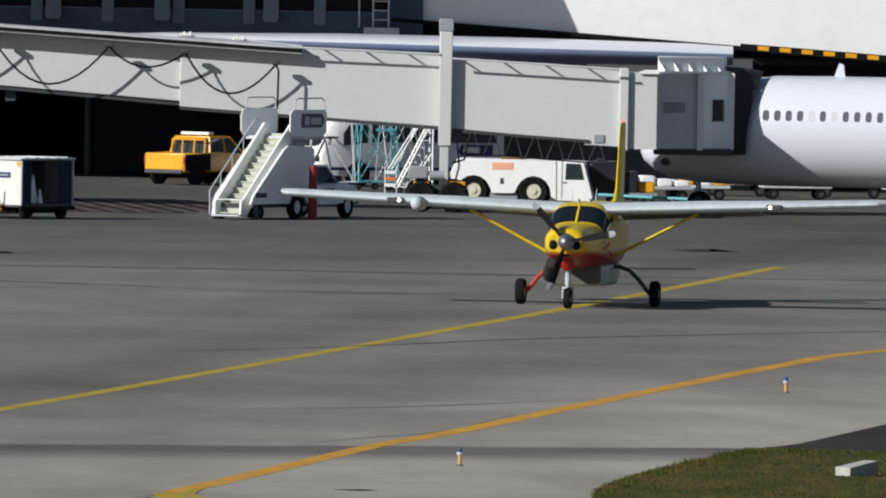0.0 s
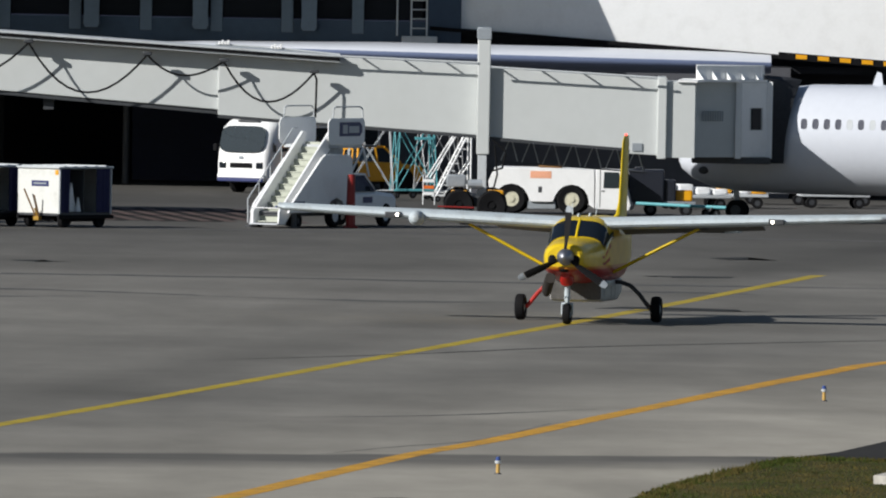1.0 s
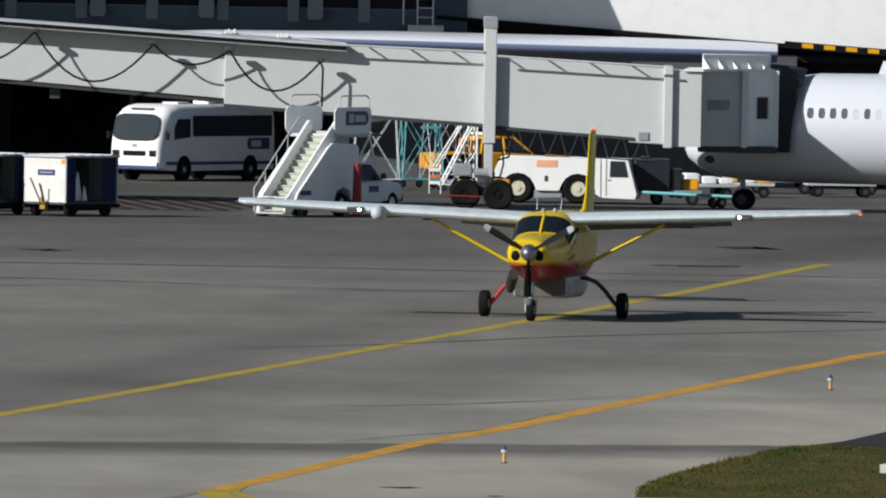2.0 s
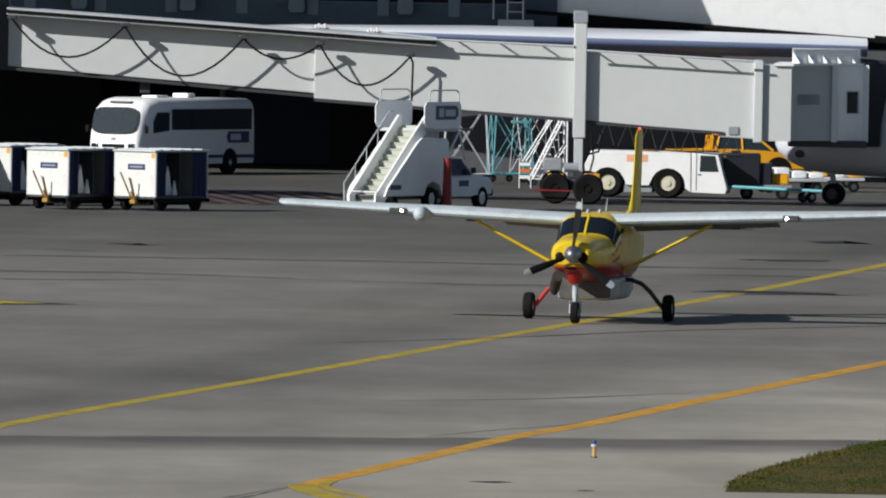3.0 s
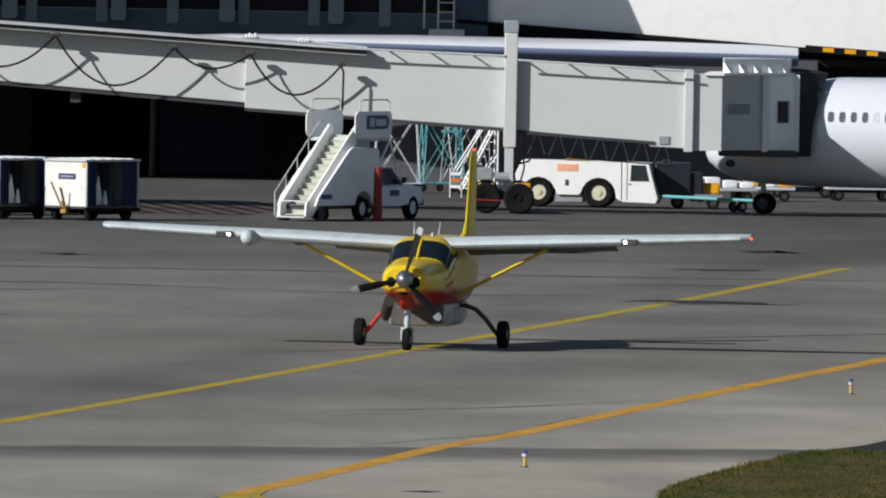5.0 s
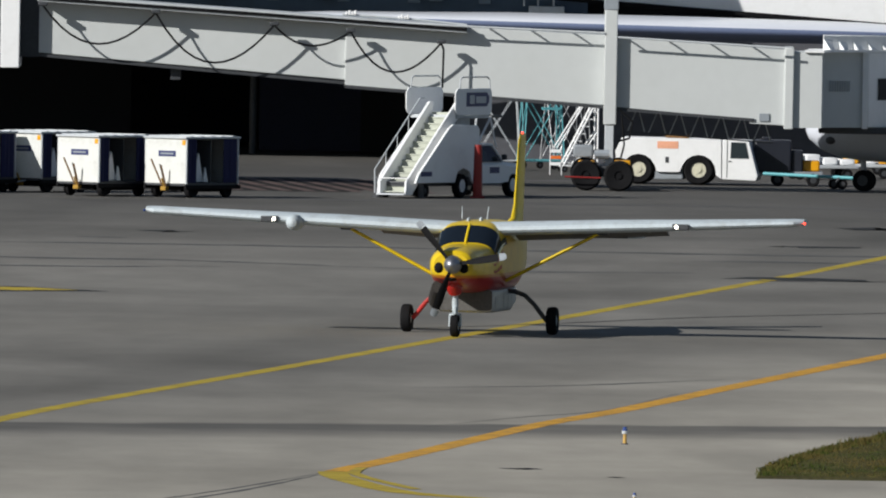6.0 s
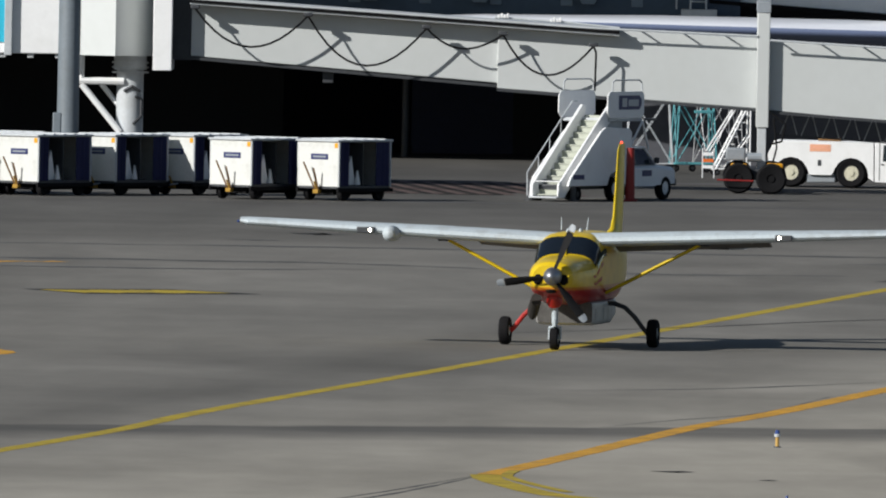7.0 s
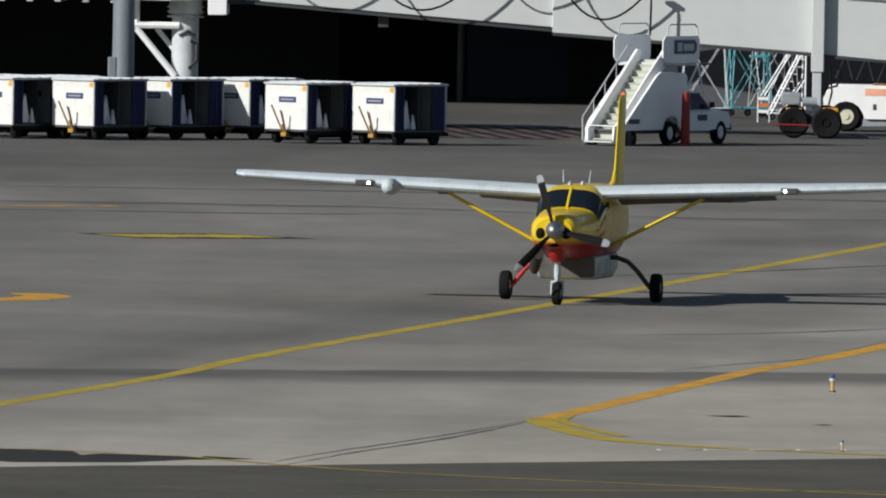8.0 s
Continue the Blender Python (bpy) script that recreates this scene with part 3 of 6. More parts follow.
def airfoil(y, le, chord, z, thick=0.175, n=11):
    up, low = [], []
    for i in range(n):
        c = 0.5 - 0.5 * math.cos(math.pi * i / (n - 1))
        t = thick * chord * 5 * (0.2969 * math.sqrt(c) - 0.126 * c - 0.3516 * c * c + 0.2843 * c ** 3 - 0.1015 * c ** 4)
        up.append((le - c * chord, y, z + t * 1.15)), low.append((le - c * chord, y, z - t * 0.75))
    return up + low[-2:0:-1]


for s, side in ((1, "left"), (-1, "right")):
    bm = bmesh.new()
    rows_ = [(0.4, ROOT_LE, 1.98, WING_Z), (3.2, ROOT_LE, 1.95, WING_Z + 0.11), (5.6, ROOT_LE - 0.12, 1.55, WING_Z + 0.205), (7.7, ROOT_LE - 0.24, 1.22, WING_Z + 0.295), (7.92, ROOT_LE - 0.42, 0.9, WING_Z + 0.32)]
    loft(bm, [airfoil(s * y, le, c, z) for y, le, c, z in rows_])
    wing = part("wing", bm, M_PLWHITE, plane, "long white tapered wing", smooth=30)
    # The flap's dark brownish colour carries the shade under the wing.
    bm = bmesh.new()
    loft(bm, [[(p[0], p[1], p[2] - 0.24 * (le - c * 0.72 - p[0])) for p in airfoil(s * y, le - c * 0.72, c * 0.40, z - 0.08, 0.13)] for y, le, c, z in ((0.85, ROOT_LE, 1.98, WING_Z), (4.5 if s > 0 else 2.4, ROOT_LE - 0.05, 1.75, WING_Z + (0.16 if s > 0 else 0.09)))])
    part("flap", bm, M_FLAP, wing, "lowered trailing-edge flap with underwing shade in its dark colour")
    for y in (1.3, 2.6, 4.1)[:3 if s > 0 else 2]:
        bm = bmesh.new()
        box(bm, ROOT_LE - 1.9, ROOT_LE - 1.2, s * y - 0.03, s * y + 0.03, WING_Z - 0.16 + 0.04 * y, WING_Z + 0.04 * y, 0.02)
        part("flap_track", bm, M_PLGREY, wing)
    bm = bmesh.new()
    box(bm, ROOT_LE - 0.02, ROOT_LE - 0.13, s * (4.82 if s > 0 else 4.66), s * (5.22 if s > 0 else 5.08), WING_Z + 0.105, WING_Z + 0.245, 0.02)
    part("lamp_housing", bm, M_DGREY, wing, "dark landing light recess")
    bm = bmesh.new()
    bmesh.ops.create_uvsphere(bm, u_segments=12, v_segments=8, radius=0.038, matrix=Matrix.Translation((ROOT_LE + 0.0, s * (4.76 if s < 0 else 4.93), WING_Z + 0.175)))
    part("landing_light", bm, M_LAMP, wing, "lit landing light")
    bm = bmesh.new()
    bmesh.ops.create_uvsphere(bm, u_segments=10, v_segments=8, radius=0.032, matrix=Matrix.Translation((ROOT_LE - 0.4, s * 7.95, WING_Z + 0.31)))
    part("wingtip_light", bm, M_REDLAMP if s > 0 else M_BLUELAMP, wing, "wingtip navigation light")
    # strut: a flat bar with an attachment fairing at each end
    bm = bmesh.new()
    a, b = Vector((-3.0, s * 0.76, 1.29)), Vector((-2.95, s * 3.05, WING_Z + 0.0))
    d = (b - a).normalized()
    m = Matrix.Translation((a + b) / 2) @ d.to_track_quat("Z", "X").to_matrix().to_4x4()
    bmesh.ops.create_cone(bm, cap_ends=True, segments=14, radius1=0.082, radius2=0.07, depth=(b - a).length, matrix=m @ Matrix.Diagonal((0.55, 1.5, 1, 1)))
    part("wing_strut", bm, M_PLYEL, plane, "yellow streamlined wing strut")
    bm = bmesh.new()
    box(bm, -3.2, -2.75, s * 2.95, s * 3.22, WING_Z - 0.06, WING_Z + 0.06, 0.04)
    part("strut_fairing", bm, M_DGREY, plane)
    # main gear: sprung leg and wheel
    bm = bmesh.new()
    pts = [(-4.0, s * 0.5, 1.02), (-4.0, s * 0.82, 1.02), (-4.0, s * 1.08, 0.93), (-4.0, s * 1.32, 0.70), (-4.0, s * 1.52, 0.44), (-4.0, s * 1.62, 0.33)]
    pipe(bm, pts, 0.055, 10)
    part("gear_leg", bm, M_PLRED if s < 0 else M_DGREY, plane, "curved main landing gear leg")
    wheel(plane, -4.0, s * 1.755, 0.335, 0.335, 0.25, M_LGREY, "main_wheel", 0.42)
    # tailplane
    bm = bmesh.new()
    loft(bm, [airfoil(s * y, le, c, 2.25, 0.11) for y, le, c in ((0.05, -9.0, 1.55), (2.9, -9.35, 1.0), (3.12, -9.55, 0.75))])
    tp = part("tailplane", bm, M_PLWHITE, plane, "white tailplane with black de-icing boot")
    bm = bmesh.new()
    loft(bm, [airfoil(s * y, le + 0.03, c * 0.3, 2.245, 0.25) for y, le, c in ((0.2, -9.0, 1.55), (2.78, -9.33, 1.0))])
    part("deicing_boot", bm, M_BLACK, tp, "black rubber de-icing boot")
    bm = bmesh.new()
    rod(bm, (-2.9, s * 0.3, 2.75), (-3.0, s * 0.32, 3.05), 0.016, 0.006, 6)
    part("antenna", bm, M_PLWHITE, plane)
# weather radar pod on the right wing
bm = bmesh.new()
loft(bm, [[(x, -4.25 + r * math.cos(i * math.tau / 20), WING_Z + 0.10 + r * math.sin(i * math.tau / 20)) for i in range(20)] for x, r in ((-1.93, 0.03), (-1.96, 0.10), (-2.05, 0.16), (-2.2, 0.19), (-2.6, 0.19), (-3.3, 0.11), (-3.8, 0.03))])
part("radar_pod", bm, M_PLWHITE, plane, "rounded white radar pod on the wing")
# fin, dorsal fillet, rudder
bm = bmesh.new()
prof = [(2.40, -7.2, 3.7, 0.09), (2.66, -9.1, 1.85, 0.11), (2.95, -9.5, 1.52, 0.11), (3.6, -9.75, 1.36, 0.105), (4.5, -10.02, 1.2, 0.095), (4.66, -10.25, 0.9, 0.06)]
loft(bm, [[(p[0], p[2], z) for p in airfoil(0, le, c, 0, t)] for z, le, c, t in prof])
fin = part("tail_fin", bm, M_PLYEL, plane, "tall swept yellow tail fin", smooth=50)
bm = bmesh.new()
bmesh.ops.create_uvsphere(bm, u_segments=10, v_segments=8, radius=0.032, matrix=Matrix.Translation((-10.6, 0, 4.68)))
part("beacon", bm, M_REDLAMP, fin, "lit red beacon")
# nose gear
bm = bmesh.new()
rod(bm, (0.12, 0, 1.25), (0.02, 0, 0.62), 0.075, seg=12)
rod(bm, (0.02, 0, 0.66), (0.0, 0, 0.48), 0.055, seg=12)
for s in (-1, 1):
    rod(bm, (0, s * 0.13, 0.52), (0, s * 0.13, 0.25), 0.028, seg=8)
rod(bm, (0, -0.15, 0.52), (0, 0.15, 0.52), 0.04, seg=8)
box(bm, 0.0, 0.2, -0.04, 0.04, 0.55, 0.72, 0.015)
part("nose_gear_leg", bm, M_PLWHITE, plane, "white nose gear leg and fork")
bm = bmesh.new()
loft(bm, [ring(x, w, zb, 1.35, 2.4, 18) for x, w, zb in ((0.42, 0.10, 1.18), (0.25, 0.17, 0.98), (0.0, 0.17, 0.98), (-0.4, 0.12, 1.1))])
part("gear_fairing", bm, M_PLRED, plane, "red fairing above the nose leg")
wheel(plane, 0.0, 0.0, 0.27, 0.27, 0.20, M_LGREY, "nose_wheel", 0.45)
# propeller: spinner with three twisted blades
bm = bmesh.new()
loft(bm, [[(x, r * math.cos(i * math.tau / 20), r * math.sin(i * math.tau / 20)) for i in range(20)] for x, r in ((0.30, 0.02), (0.28, 0.07), (0.2, 0.14), (0.06, 0.20), (-0.12, 0.22), (-0.16, 0.20))])
prop = part("propeller", bm, M_CHROME, plane, "polished spinner of the three-blade propeller", smooth=50)
prop.location = (0.97, 0.05, 1.74)
for k in range(3):
    bm = bmesh.new()
    secs = ((0.16, 0.10, 0.09, 60), (0.35, 0.15, 0.06, 52), (0.6, 0.21, 0.045, 42), (0.9, 0.22, 0.035, 33), (1.12, 0.20, 0.026, 27))

    def blade_ring(r, c, t, tw):
        a = radians(tw)
        return [(math.sin(a) * u * c / 2 + math.cos(a) * v * t / 2, math.cos(a) * u * c / 2 - math.sin(a) * v * t / 2, r) for u, v in ((-1, 0), (-0.5, 0.9), (0.1, 1), (0.7, 0.6), (1, 0), (0.7, -0.4), (0.1, -0.5), (-0.5, -0.4))]

    loft(bm, [blade_ring(*s) for s in secs])
    bl = part("blade", bm, M_BLADE, prop, "black propeller blade with pale tip", smooth=50)
    bl.rotation_euler = (radians(120 * k), 0, 0)
    bm = bmesh.new()
    loft(bm, [blade_ring(*s) for s in ((1.14, 0.202, 0.028, 27), (1.25, 0.18, 0.024, 24), (1.31, 0.11, 0.02, 23))])
    part("blade_tip", bm, M_GREY, prop, "pale blade tip", smooth=50).rotation_euler = (radians(120 * k), 0, 0)
for x, y in ((-2.75, -0.12), (-3.3, 0.1)):
    bm = bmesh.new()
    bmesh.ops.create_uvsphere(bm, u_segments=10, v_segments=8, radius=1, matrix=Matrix.Translation((x, y, 2.72)) @ Matrix.Diagonal((0.12, 0.05, 0.07, 1)))
    part("roof_antenna", bm, M_PLWHITE, plane)
# small fittings along the cargo door, plain shapes of the livery
for k in range(9):
    bm = bmesh.new()
    box(bm, -3.6 - k * 0.28, -3.5 - k * 0.28, 0.79, 0.83, 2.36, 2.41, 0.008)
    part("hinge", bm, M_LGREY, plane)
for x, w, lo, hi in ((-1.15, 0.30, 0, 4), (-1.55, 0.30, 1, 6), (-1.95, 0.30, 0, 5), (-1.2, 0.9, 355, 358)):
    part("emblem_bar", skin(x, x - w, lambda xx, a: lo <= a <= hi, 0.006, 3), M_PLRED, plane, "plain red shape of the livery")


# ---- terminal building behind ----
def wall_box(name, x0, x1, y0, y1, z0, z1, material, label, bevel=0.0):
    bm = bmesh.new()
    box(bm, x0, x1, y0, y1, z0, z1, bevel)
    return solid(name, bm, material, label, "wall", "structure")


# Rear and inner walls and soffit carry the ground floor's shade in their colour.
wall_box("wall_back", -120, 90, 858, 858.6, 0, 12, M_SHADEWALL, "dark rear wall of the open ground floor")
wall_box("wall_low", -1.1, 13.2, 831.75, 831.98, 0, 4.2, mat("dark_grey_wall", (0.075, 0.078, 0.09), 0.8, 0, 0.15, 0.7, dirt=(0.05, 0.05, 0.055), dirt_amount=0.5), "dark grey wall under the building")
for x0, x1, z1, m in ((-28, -12.2, 3.9, M_SHADEBLACK), (-4.7, -1.1, 3.9, M_SHADEBLACK), (-8.0, -4.7, 3.9, M_SHADEWALL)):
    wall_box("wall_inner", x0, x1, 845, 845.4, 0, z1, m, "inner wall with the shade put into its near-black colour")
wall_box("wall_side", 30, 30.5, 800, 858, 0, 9, M_SHADEWALL, "plain dark end wall")
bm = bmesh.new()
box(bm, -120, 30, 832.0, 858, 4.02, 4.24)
solid("ceiling", bm, M_SHADEBLACK, "soffit over the open ground floor, coloured near black for shade", "ceiling", "structure")
for x in (-24.4, -8.15, 14.5, 22):
    bm = bmesh.new()
    rod(bm, (x, 838.5, 0), (x, 838.5, 4.05), 0.12, seg=16)
    solid("column", bm, M_DGREY, "slim dark steel column carrying the building", "column", "structure")
# upper storey: sill, mullions, dark panes
wall_box("wall_sill", -120, 1.55, 831.6, 832.2, 4.2, 4.62, M_FACADE, "blue-grey sill band of the terminal")
# The parapet's colour has the sky's blue tint put in as well.
wall_box("wall_band", -120, 1.55, 832.05, 832.5, 4.62, 5.48, mat("pale_sky_tinted_cladding", (0.052, 0.086, 0.130), 0.6, 0, 0.12, 0.8, dirt=(0.03, 0.045, 0.06), dirt_amount=0.5), "blue-grey parapet of the terminal")
wall_box("wall_upper", -120, 1.55, 834.5, 835, 5.48, 8.2, M_SHADEWALL, "dark inside of the glazed storey")
wall_box("wall_head", -120, 1.55, 832.0, 834.4, 6.6, 8.2, M_FACADE, "blue-grey head band above the windows")
# Frame colour with the same blue sky tint put in.
M_FACADEL = mat("pale_sky_tinted_frame", (0.16, 0.215, 0.27), 0.6, 0, 0.1, 1.0)
M_TERMGLASS = glass("tinted_terminal_glass", (0.004, 0.006, 0.012), 0.4)
M_TERMGLASS.node_tree.nodes["Principled BSDF"].inputs["Specular IOR Level"].default_value = 0.2
M_TERMGLASS.node_tree.nodes["Principled BSDF"].inputs["Coat Weight"].default_value = 0.0
win = thing("window_1", pose(0, 0, 0), "long row of dark terminal windows between pale mullions", "window", kind="structure")
bm = bmesh.new()
box(bm, 0.2, 2.07, 832.5, 832.54, 5.5, 6.58)
first = part("pane", bm, M_TERMGLASS, win)
bm = bmesh.new()
box(bm, -0.19, 0.19, 832.0, 832.6, 5.05, 6.6, 0.02)
mull = part("mullion", bm, M_FACADEL, win)
bm = bmesh.new()
prism(bm, ((-0.2, 5.12), (0.2, 5.12), (0.27, 5.25), (0.22, 5.6), (0.27, 6.6), (-0.27, 6.6), (-0.22, 5.6), (-0.27, 5.25)), 831.6, 832.0, 0.02)
brack = part("bracket", bm, M_FACADEL, win)
for k in range(-20, 1):
    x = -0.71 + 2.27 * k
    if k:
        twin(first, Matrix.Translation((x, 0, 0))), twin(mull, Matrix.Translation((x, 0, 0)))
    if k < 0:
        twin(brack, Matrix.Translation((-2.28 + 3.49 * k, 0, 0)))
for o, x in ((first, -0.71), (mull, -0.71), (brack, -2.28)):
    o.location.x = x
# service ladder on the ledge
lad = thing("service_ladder", pose(1.0, 831.2, 5.02), "pale steel service ladder on the ledge", "ladder")
for x in (-0.45, 0.0, 0.5):
    bm = bmesh.new()
    rod(bm, (x, 0, 0), (x, 0, 1.9), 0.03, seg=8)
    part("rail", bm, M_LGREY, lad)
for k in range(5):
    bm = bmesh.new()
    rod(bm, (0.0, 0, 0.25 + 0.3 * k), (0.5, 0, 0.25 + 0.3 * k), 0.022, seg=8)
    part("rung", bm, M_LGREY, lad)
bm = bmesh.new()
box(bm, -0.3, 0.85, -0.3, 0.55, -0.42, 0.0, 0.03)
part("plinth", bm, M_LGREY, lad)
# roof overhang that shades the glazed storey
bm = bmesh.new()
lo, hi = [[bm.verts.new((x, y, z)) for x, y in ((-120, 826.6), (0.4, 826.6), (5.85, 832.0), (5.85, 836), (-120, 836))] for z in (8.2, 8.7)]
bm.faces.new(lo[::-1]), bm.faces.new(hi)
for i in range(5):
    bm.faces.new((lo[i], lo[(i + 1) % 5], hi[(i + 1) % 5], hi[i]))
solid("roof_overhang", bm, M_PANEL, "white roof slab overhanging the glazed storey", "roof", "structure")
wall_box("wall_grey", 1.55, 2.6, 831.8, 835, 4.6, 8.2, M_FACADE, "grey wall end of the glazed storey")
# the big white wall, its sloping lower edge with a dark gutter
bm = bmesh.new()
prism(bm, ((2.6, 5.28), (30, 3.52), (30, 12), (2.6, 12)), 832.0, 832.5)
solid("wall_white", bm, M_WHITE, "large plain white wall panel", "wall", "structure")
bm = bmesh.new()
prism(bm, ((1.6, 5.22), (30, 3.40), (30, 3.52), (1.6, 5.34)), 831.7, 832.6)
solid("trim", bm, M_BLACK, "black gutter along the white wall", "trim", "structure")
haz = thing("hazard_beam", pose(0.2, 0, 0.13), "yellow and black striped height warning beam", "beam", kind="structure")
bm = bmesh.new()
prism(bm, ((12.6, 4.36), (30, 3.24), (30, 3.46), (12.6, 4.58)), 831.4, 831.7)
part("beam", bm, M_BLACK, haz)
for k in range(14):
    x = 13.15 + 0.98 * k * 0.72
    z = 4.36 - (x - 12.6) * 0.0644
    bm = bmesh.new()
    prism(bm, ((x, z + 0.05), (x + 0.36, z + 0.03), (x + 0.36, z + 0.17), (x, z + 0.19)), 831.385, 831.40)
    part("stripe", bm, M_YEL, haz)
# rounded canopy that runs in front of the building
bm = bmesh.new()
secs = ((-8.1, 0.02, 4.68), (-5.6, 0.16, 4.64), (-3.05, 0.26, 4.56), (0.0, 0.36, 4.50), (6.1, 0.40, 4.42), (11.2, 0.36, 4.37), (12.5, 0.30, 4.36))
loft(bm, [[(x, 828 + 1.5 * r / 0.4 * math.cos(a), zc + r * math.sin(a)) for a in [i * math.tau / 28 for i in range(28)]] for x, r, zc in secs])
can = solid("canopy", bm, M_AIRLINER, "long rounded white canopy over the stand, flank shade coloured blue-grey", "canopy", "structure", smooth=60)
# Flanks and underside take a bluer colour that stands for their shade.
can.data.materials.append(mat("canopy_shade_blue", (0.13, 0.165, 0.27), 0.4, 0, 0.05, 1.0))
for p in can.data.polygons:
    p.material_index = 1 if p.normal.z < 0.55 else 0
for x in (-3.0, 2.0, 7.0, 11.5):
    bm = bmesh.new()
    box(bm, x - 0.08, x + 0.08, 828.6, 832.0, 4.32, 4.46)
    solid("canopy_arm", bm, M_DGREY, "dark steel arm holding the rounded canopy", "beam", "structure")
# A near-black sheet stands in for the shade below the white wall.
wall_box("wall_shade", 2.6, 30, 833.2, 833.6, 2.4, 5.2, M_SHADEBLACK, "near-black sheet standing in for the shade under the white wall")

# ---- passenger boarding bridge ----
bridge = thing("boarding_bridge", pose(0, 0, 0), "long white telescopic passenger boarding bridge on wheels", "jet bridge", kind="structure")


def tunnel(name, top, bottom, y0, y1, material, label):
    bm = bmesh.new()
    prism(bm, (top[0], top[1], bottom[1], bottom[0]), y0, y1, 0.03)
    return part(name, bm, material, bridge, label)


tunnel("tunnel", ((-14.25, 5.50), (-4.6, 4.94)), ((-14.25, 3.88), (-4.6, 3.19)), 790.2, 792.2, M_PANEL, "smallest, uppermost tunnel")
tunnel("tunnel", ((-4.9, 5.02), (3.2, 4.72)), ((-4.9, 3.06), (3.2, 2.56)), 790.05, 792.3, M_PANEL, "middle tunnel")
bm = bmesh.new()
prism(bm, ((3.15, 4.66), (8.55, 4.38), (8.55, 2.05), (7.45, 2.10), (7.45, 2.27), (3.15, 2.53)), 789.9, 791.6, 0.03)
part("tunnel", bm, M_PANEL, bridge, "largest tunnel next to the cab")
# bottom chords
for x0, x1, z0, z1, y in ((-14.25, -4.9, 3.86, 3.17, 790.1), (-4.9, 3.2, 3.06, 2.56, 789.98), (3.2, 7.6, 2.53, 2.26, 789.85)):
    bm = bmesh.new()
    prism(bm, ((x0, z0), (x1, z1), (x1, z1 - 0.09), (x0, z0 - 0.09)), y, y + 0.25)
    part("bottom_chord", bm, M_DGREY, bridge)
# roof edge of the upper tunnel: pale cap, dark gutter, pale lower lip
for dz0, dz1, y, m in ((0.115, 0.18, 789.58, M_LGREY), (0.015, 0.115, 789.54, M_BLACK), (-0.035, 0.015, 789.58, M_LGREY)):
    bm = bmesh.new()
    prism(bm, ((-14.3, 5.50 + dz0), (-1.2, 4.76 + dz0), (-1.2, 4.76 + dz1), (-14.3, 5.50 + dz1)), y, 792.2 if dz0 > 0.05 else 790.3)
    part("roof_edge", bm, m, bridge)
bm = bmesh.new()
pipe(bm, [(-5.0, 789.7, 5.22), (-3.0, 789.7, 5.12), (-1.2, 789.7, 4.96)], 0.035)
part("roof_pipe", bm, M_LGREY, bridge)
for x, z in ((-4.75, 5.26), (-3.15, 5.16)):
    bm = bmesh.new()
    for k in range(4):
        box(bm, x - 0.16 + 0.09 * k, x - 0.09 + 0.09 * k, 789.6, 789.8, z - 0.06, z + 0.05 + 0.04 * (k % 2), 0.02)
    part("pulley", bm, M_WHITE, bridge, "white pulley bracket on the roof edge")
# stand-off rails on the roof of the lower tunnels
for x0, x1, z0, z1, y, n in ((-4.6, 3.0, 4.99, 4.76, 789.58, 6), (3.4, 8.5, 4.64, 4.40, 789.43, 4)):
    bm = bmesh.new()
    rod(bm, (x0, y, z0 + 0.03), (x1, y, z1 + 0.03), 0.034, seg=8)
    part("roof_rail", bm, M_LGREY, bridge)
    for k in range(n):
        t = (k + 0.2) / n
        x, z = x0 + (x1 - x0) * t, z0 + (z1 - z0) * t + 0.02
        bm = bmesh.new()
        rod(bm, (x, y, z), (x, y + 0.45, z), 0.028, seg=8)
        part("rail_bracket", bm, M_LGREY, bridge)
# hanging cable loops along the upper tunnel
def sag(a, b, low, n=12):
    """A slack cable between two hooks that dips to the height low."""
    pts = []
    for i in range(n + 1):
        t = i / n
        s = 4 * t * (1 - t)
        pts.append((a[0] + (b[0] - a[0]) * t, 789.46 + 0.05 * s, (a[1] + (b[1] - a[1]) * t) * (1 - s) + low * s))
    return pts


HOOKS = ((-17.9, 5.5), (-14.13, 5.34), (-10.69, 5.17), (-7.07, 4.86), (-4.74, 4.70), (-1.98, 4.40))
for (a, b), low in zip(zip(HOOKS[1:-1], HOOKS[2:]), (4.19, 3.68, 4.25, 3.49)):
    bm = bmesh.new()
    pipe(bm, sag(a, b, low), 0.032)
    part("cable_loop", bm, M_BLACK, bridge, "slack black power cable")
bm = bmesh.new()
pipe(bm, [(-1.98, 789.46, 4.40), (-1.9, 789.46, 4.2), (-1.92, 789.46, 3.04)], 0.032)
part("cable_end", bm, M_BLACK, bridge)
for x, z in HOOKS[1:]:
    bm = bmesh.new()
    box(bm, x - 0.14, x + 0.14, 789.36, 789.62, z - 0.02, z + 0.10, 0.03)
    part("cable_trolley", bm, M_DGREY, bridge)
# lift columns, axle and wheels
for y in (789.60, 792.45):
    bm = bmesh.new()
    box(bm, 3.0, 3.39, y, y + 0.42, 2.0, 5.50, 0.03)
    part("lift_column", bm, M_PANEL, bridge, "white square lift column")
    bm = bmesh.new()
    box(bm, 2.98, 3.41, y - 0.02, y + 0.44, 5.50, 5.84, 0.02)
    part("column_cap", bm, M_GREY, bridge)
    bm = bmesh.new()
    box(bm, 3.05, 3.32, y + 0.05, y + 0.37, 0.55, 2.01, 0.02)
    part("column_foot", bm, M_LGREY, bridge)
bm = bmesh.new()
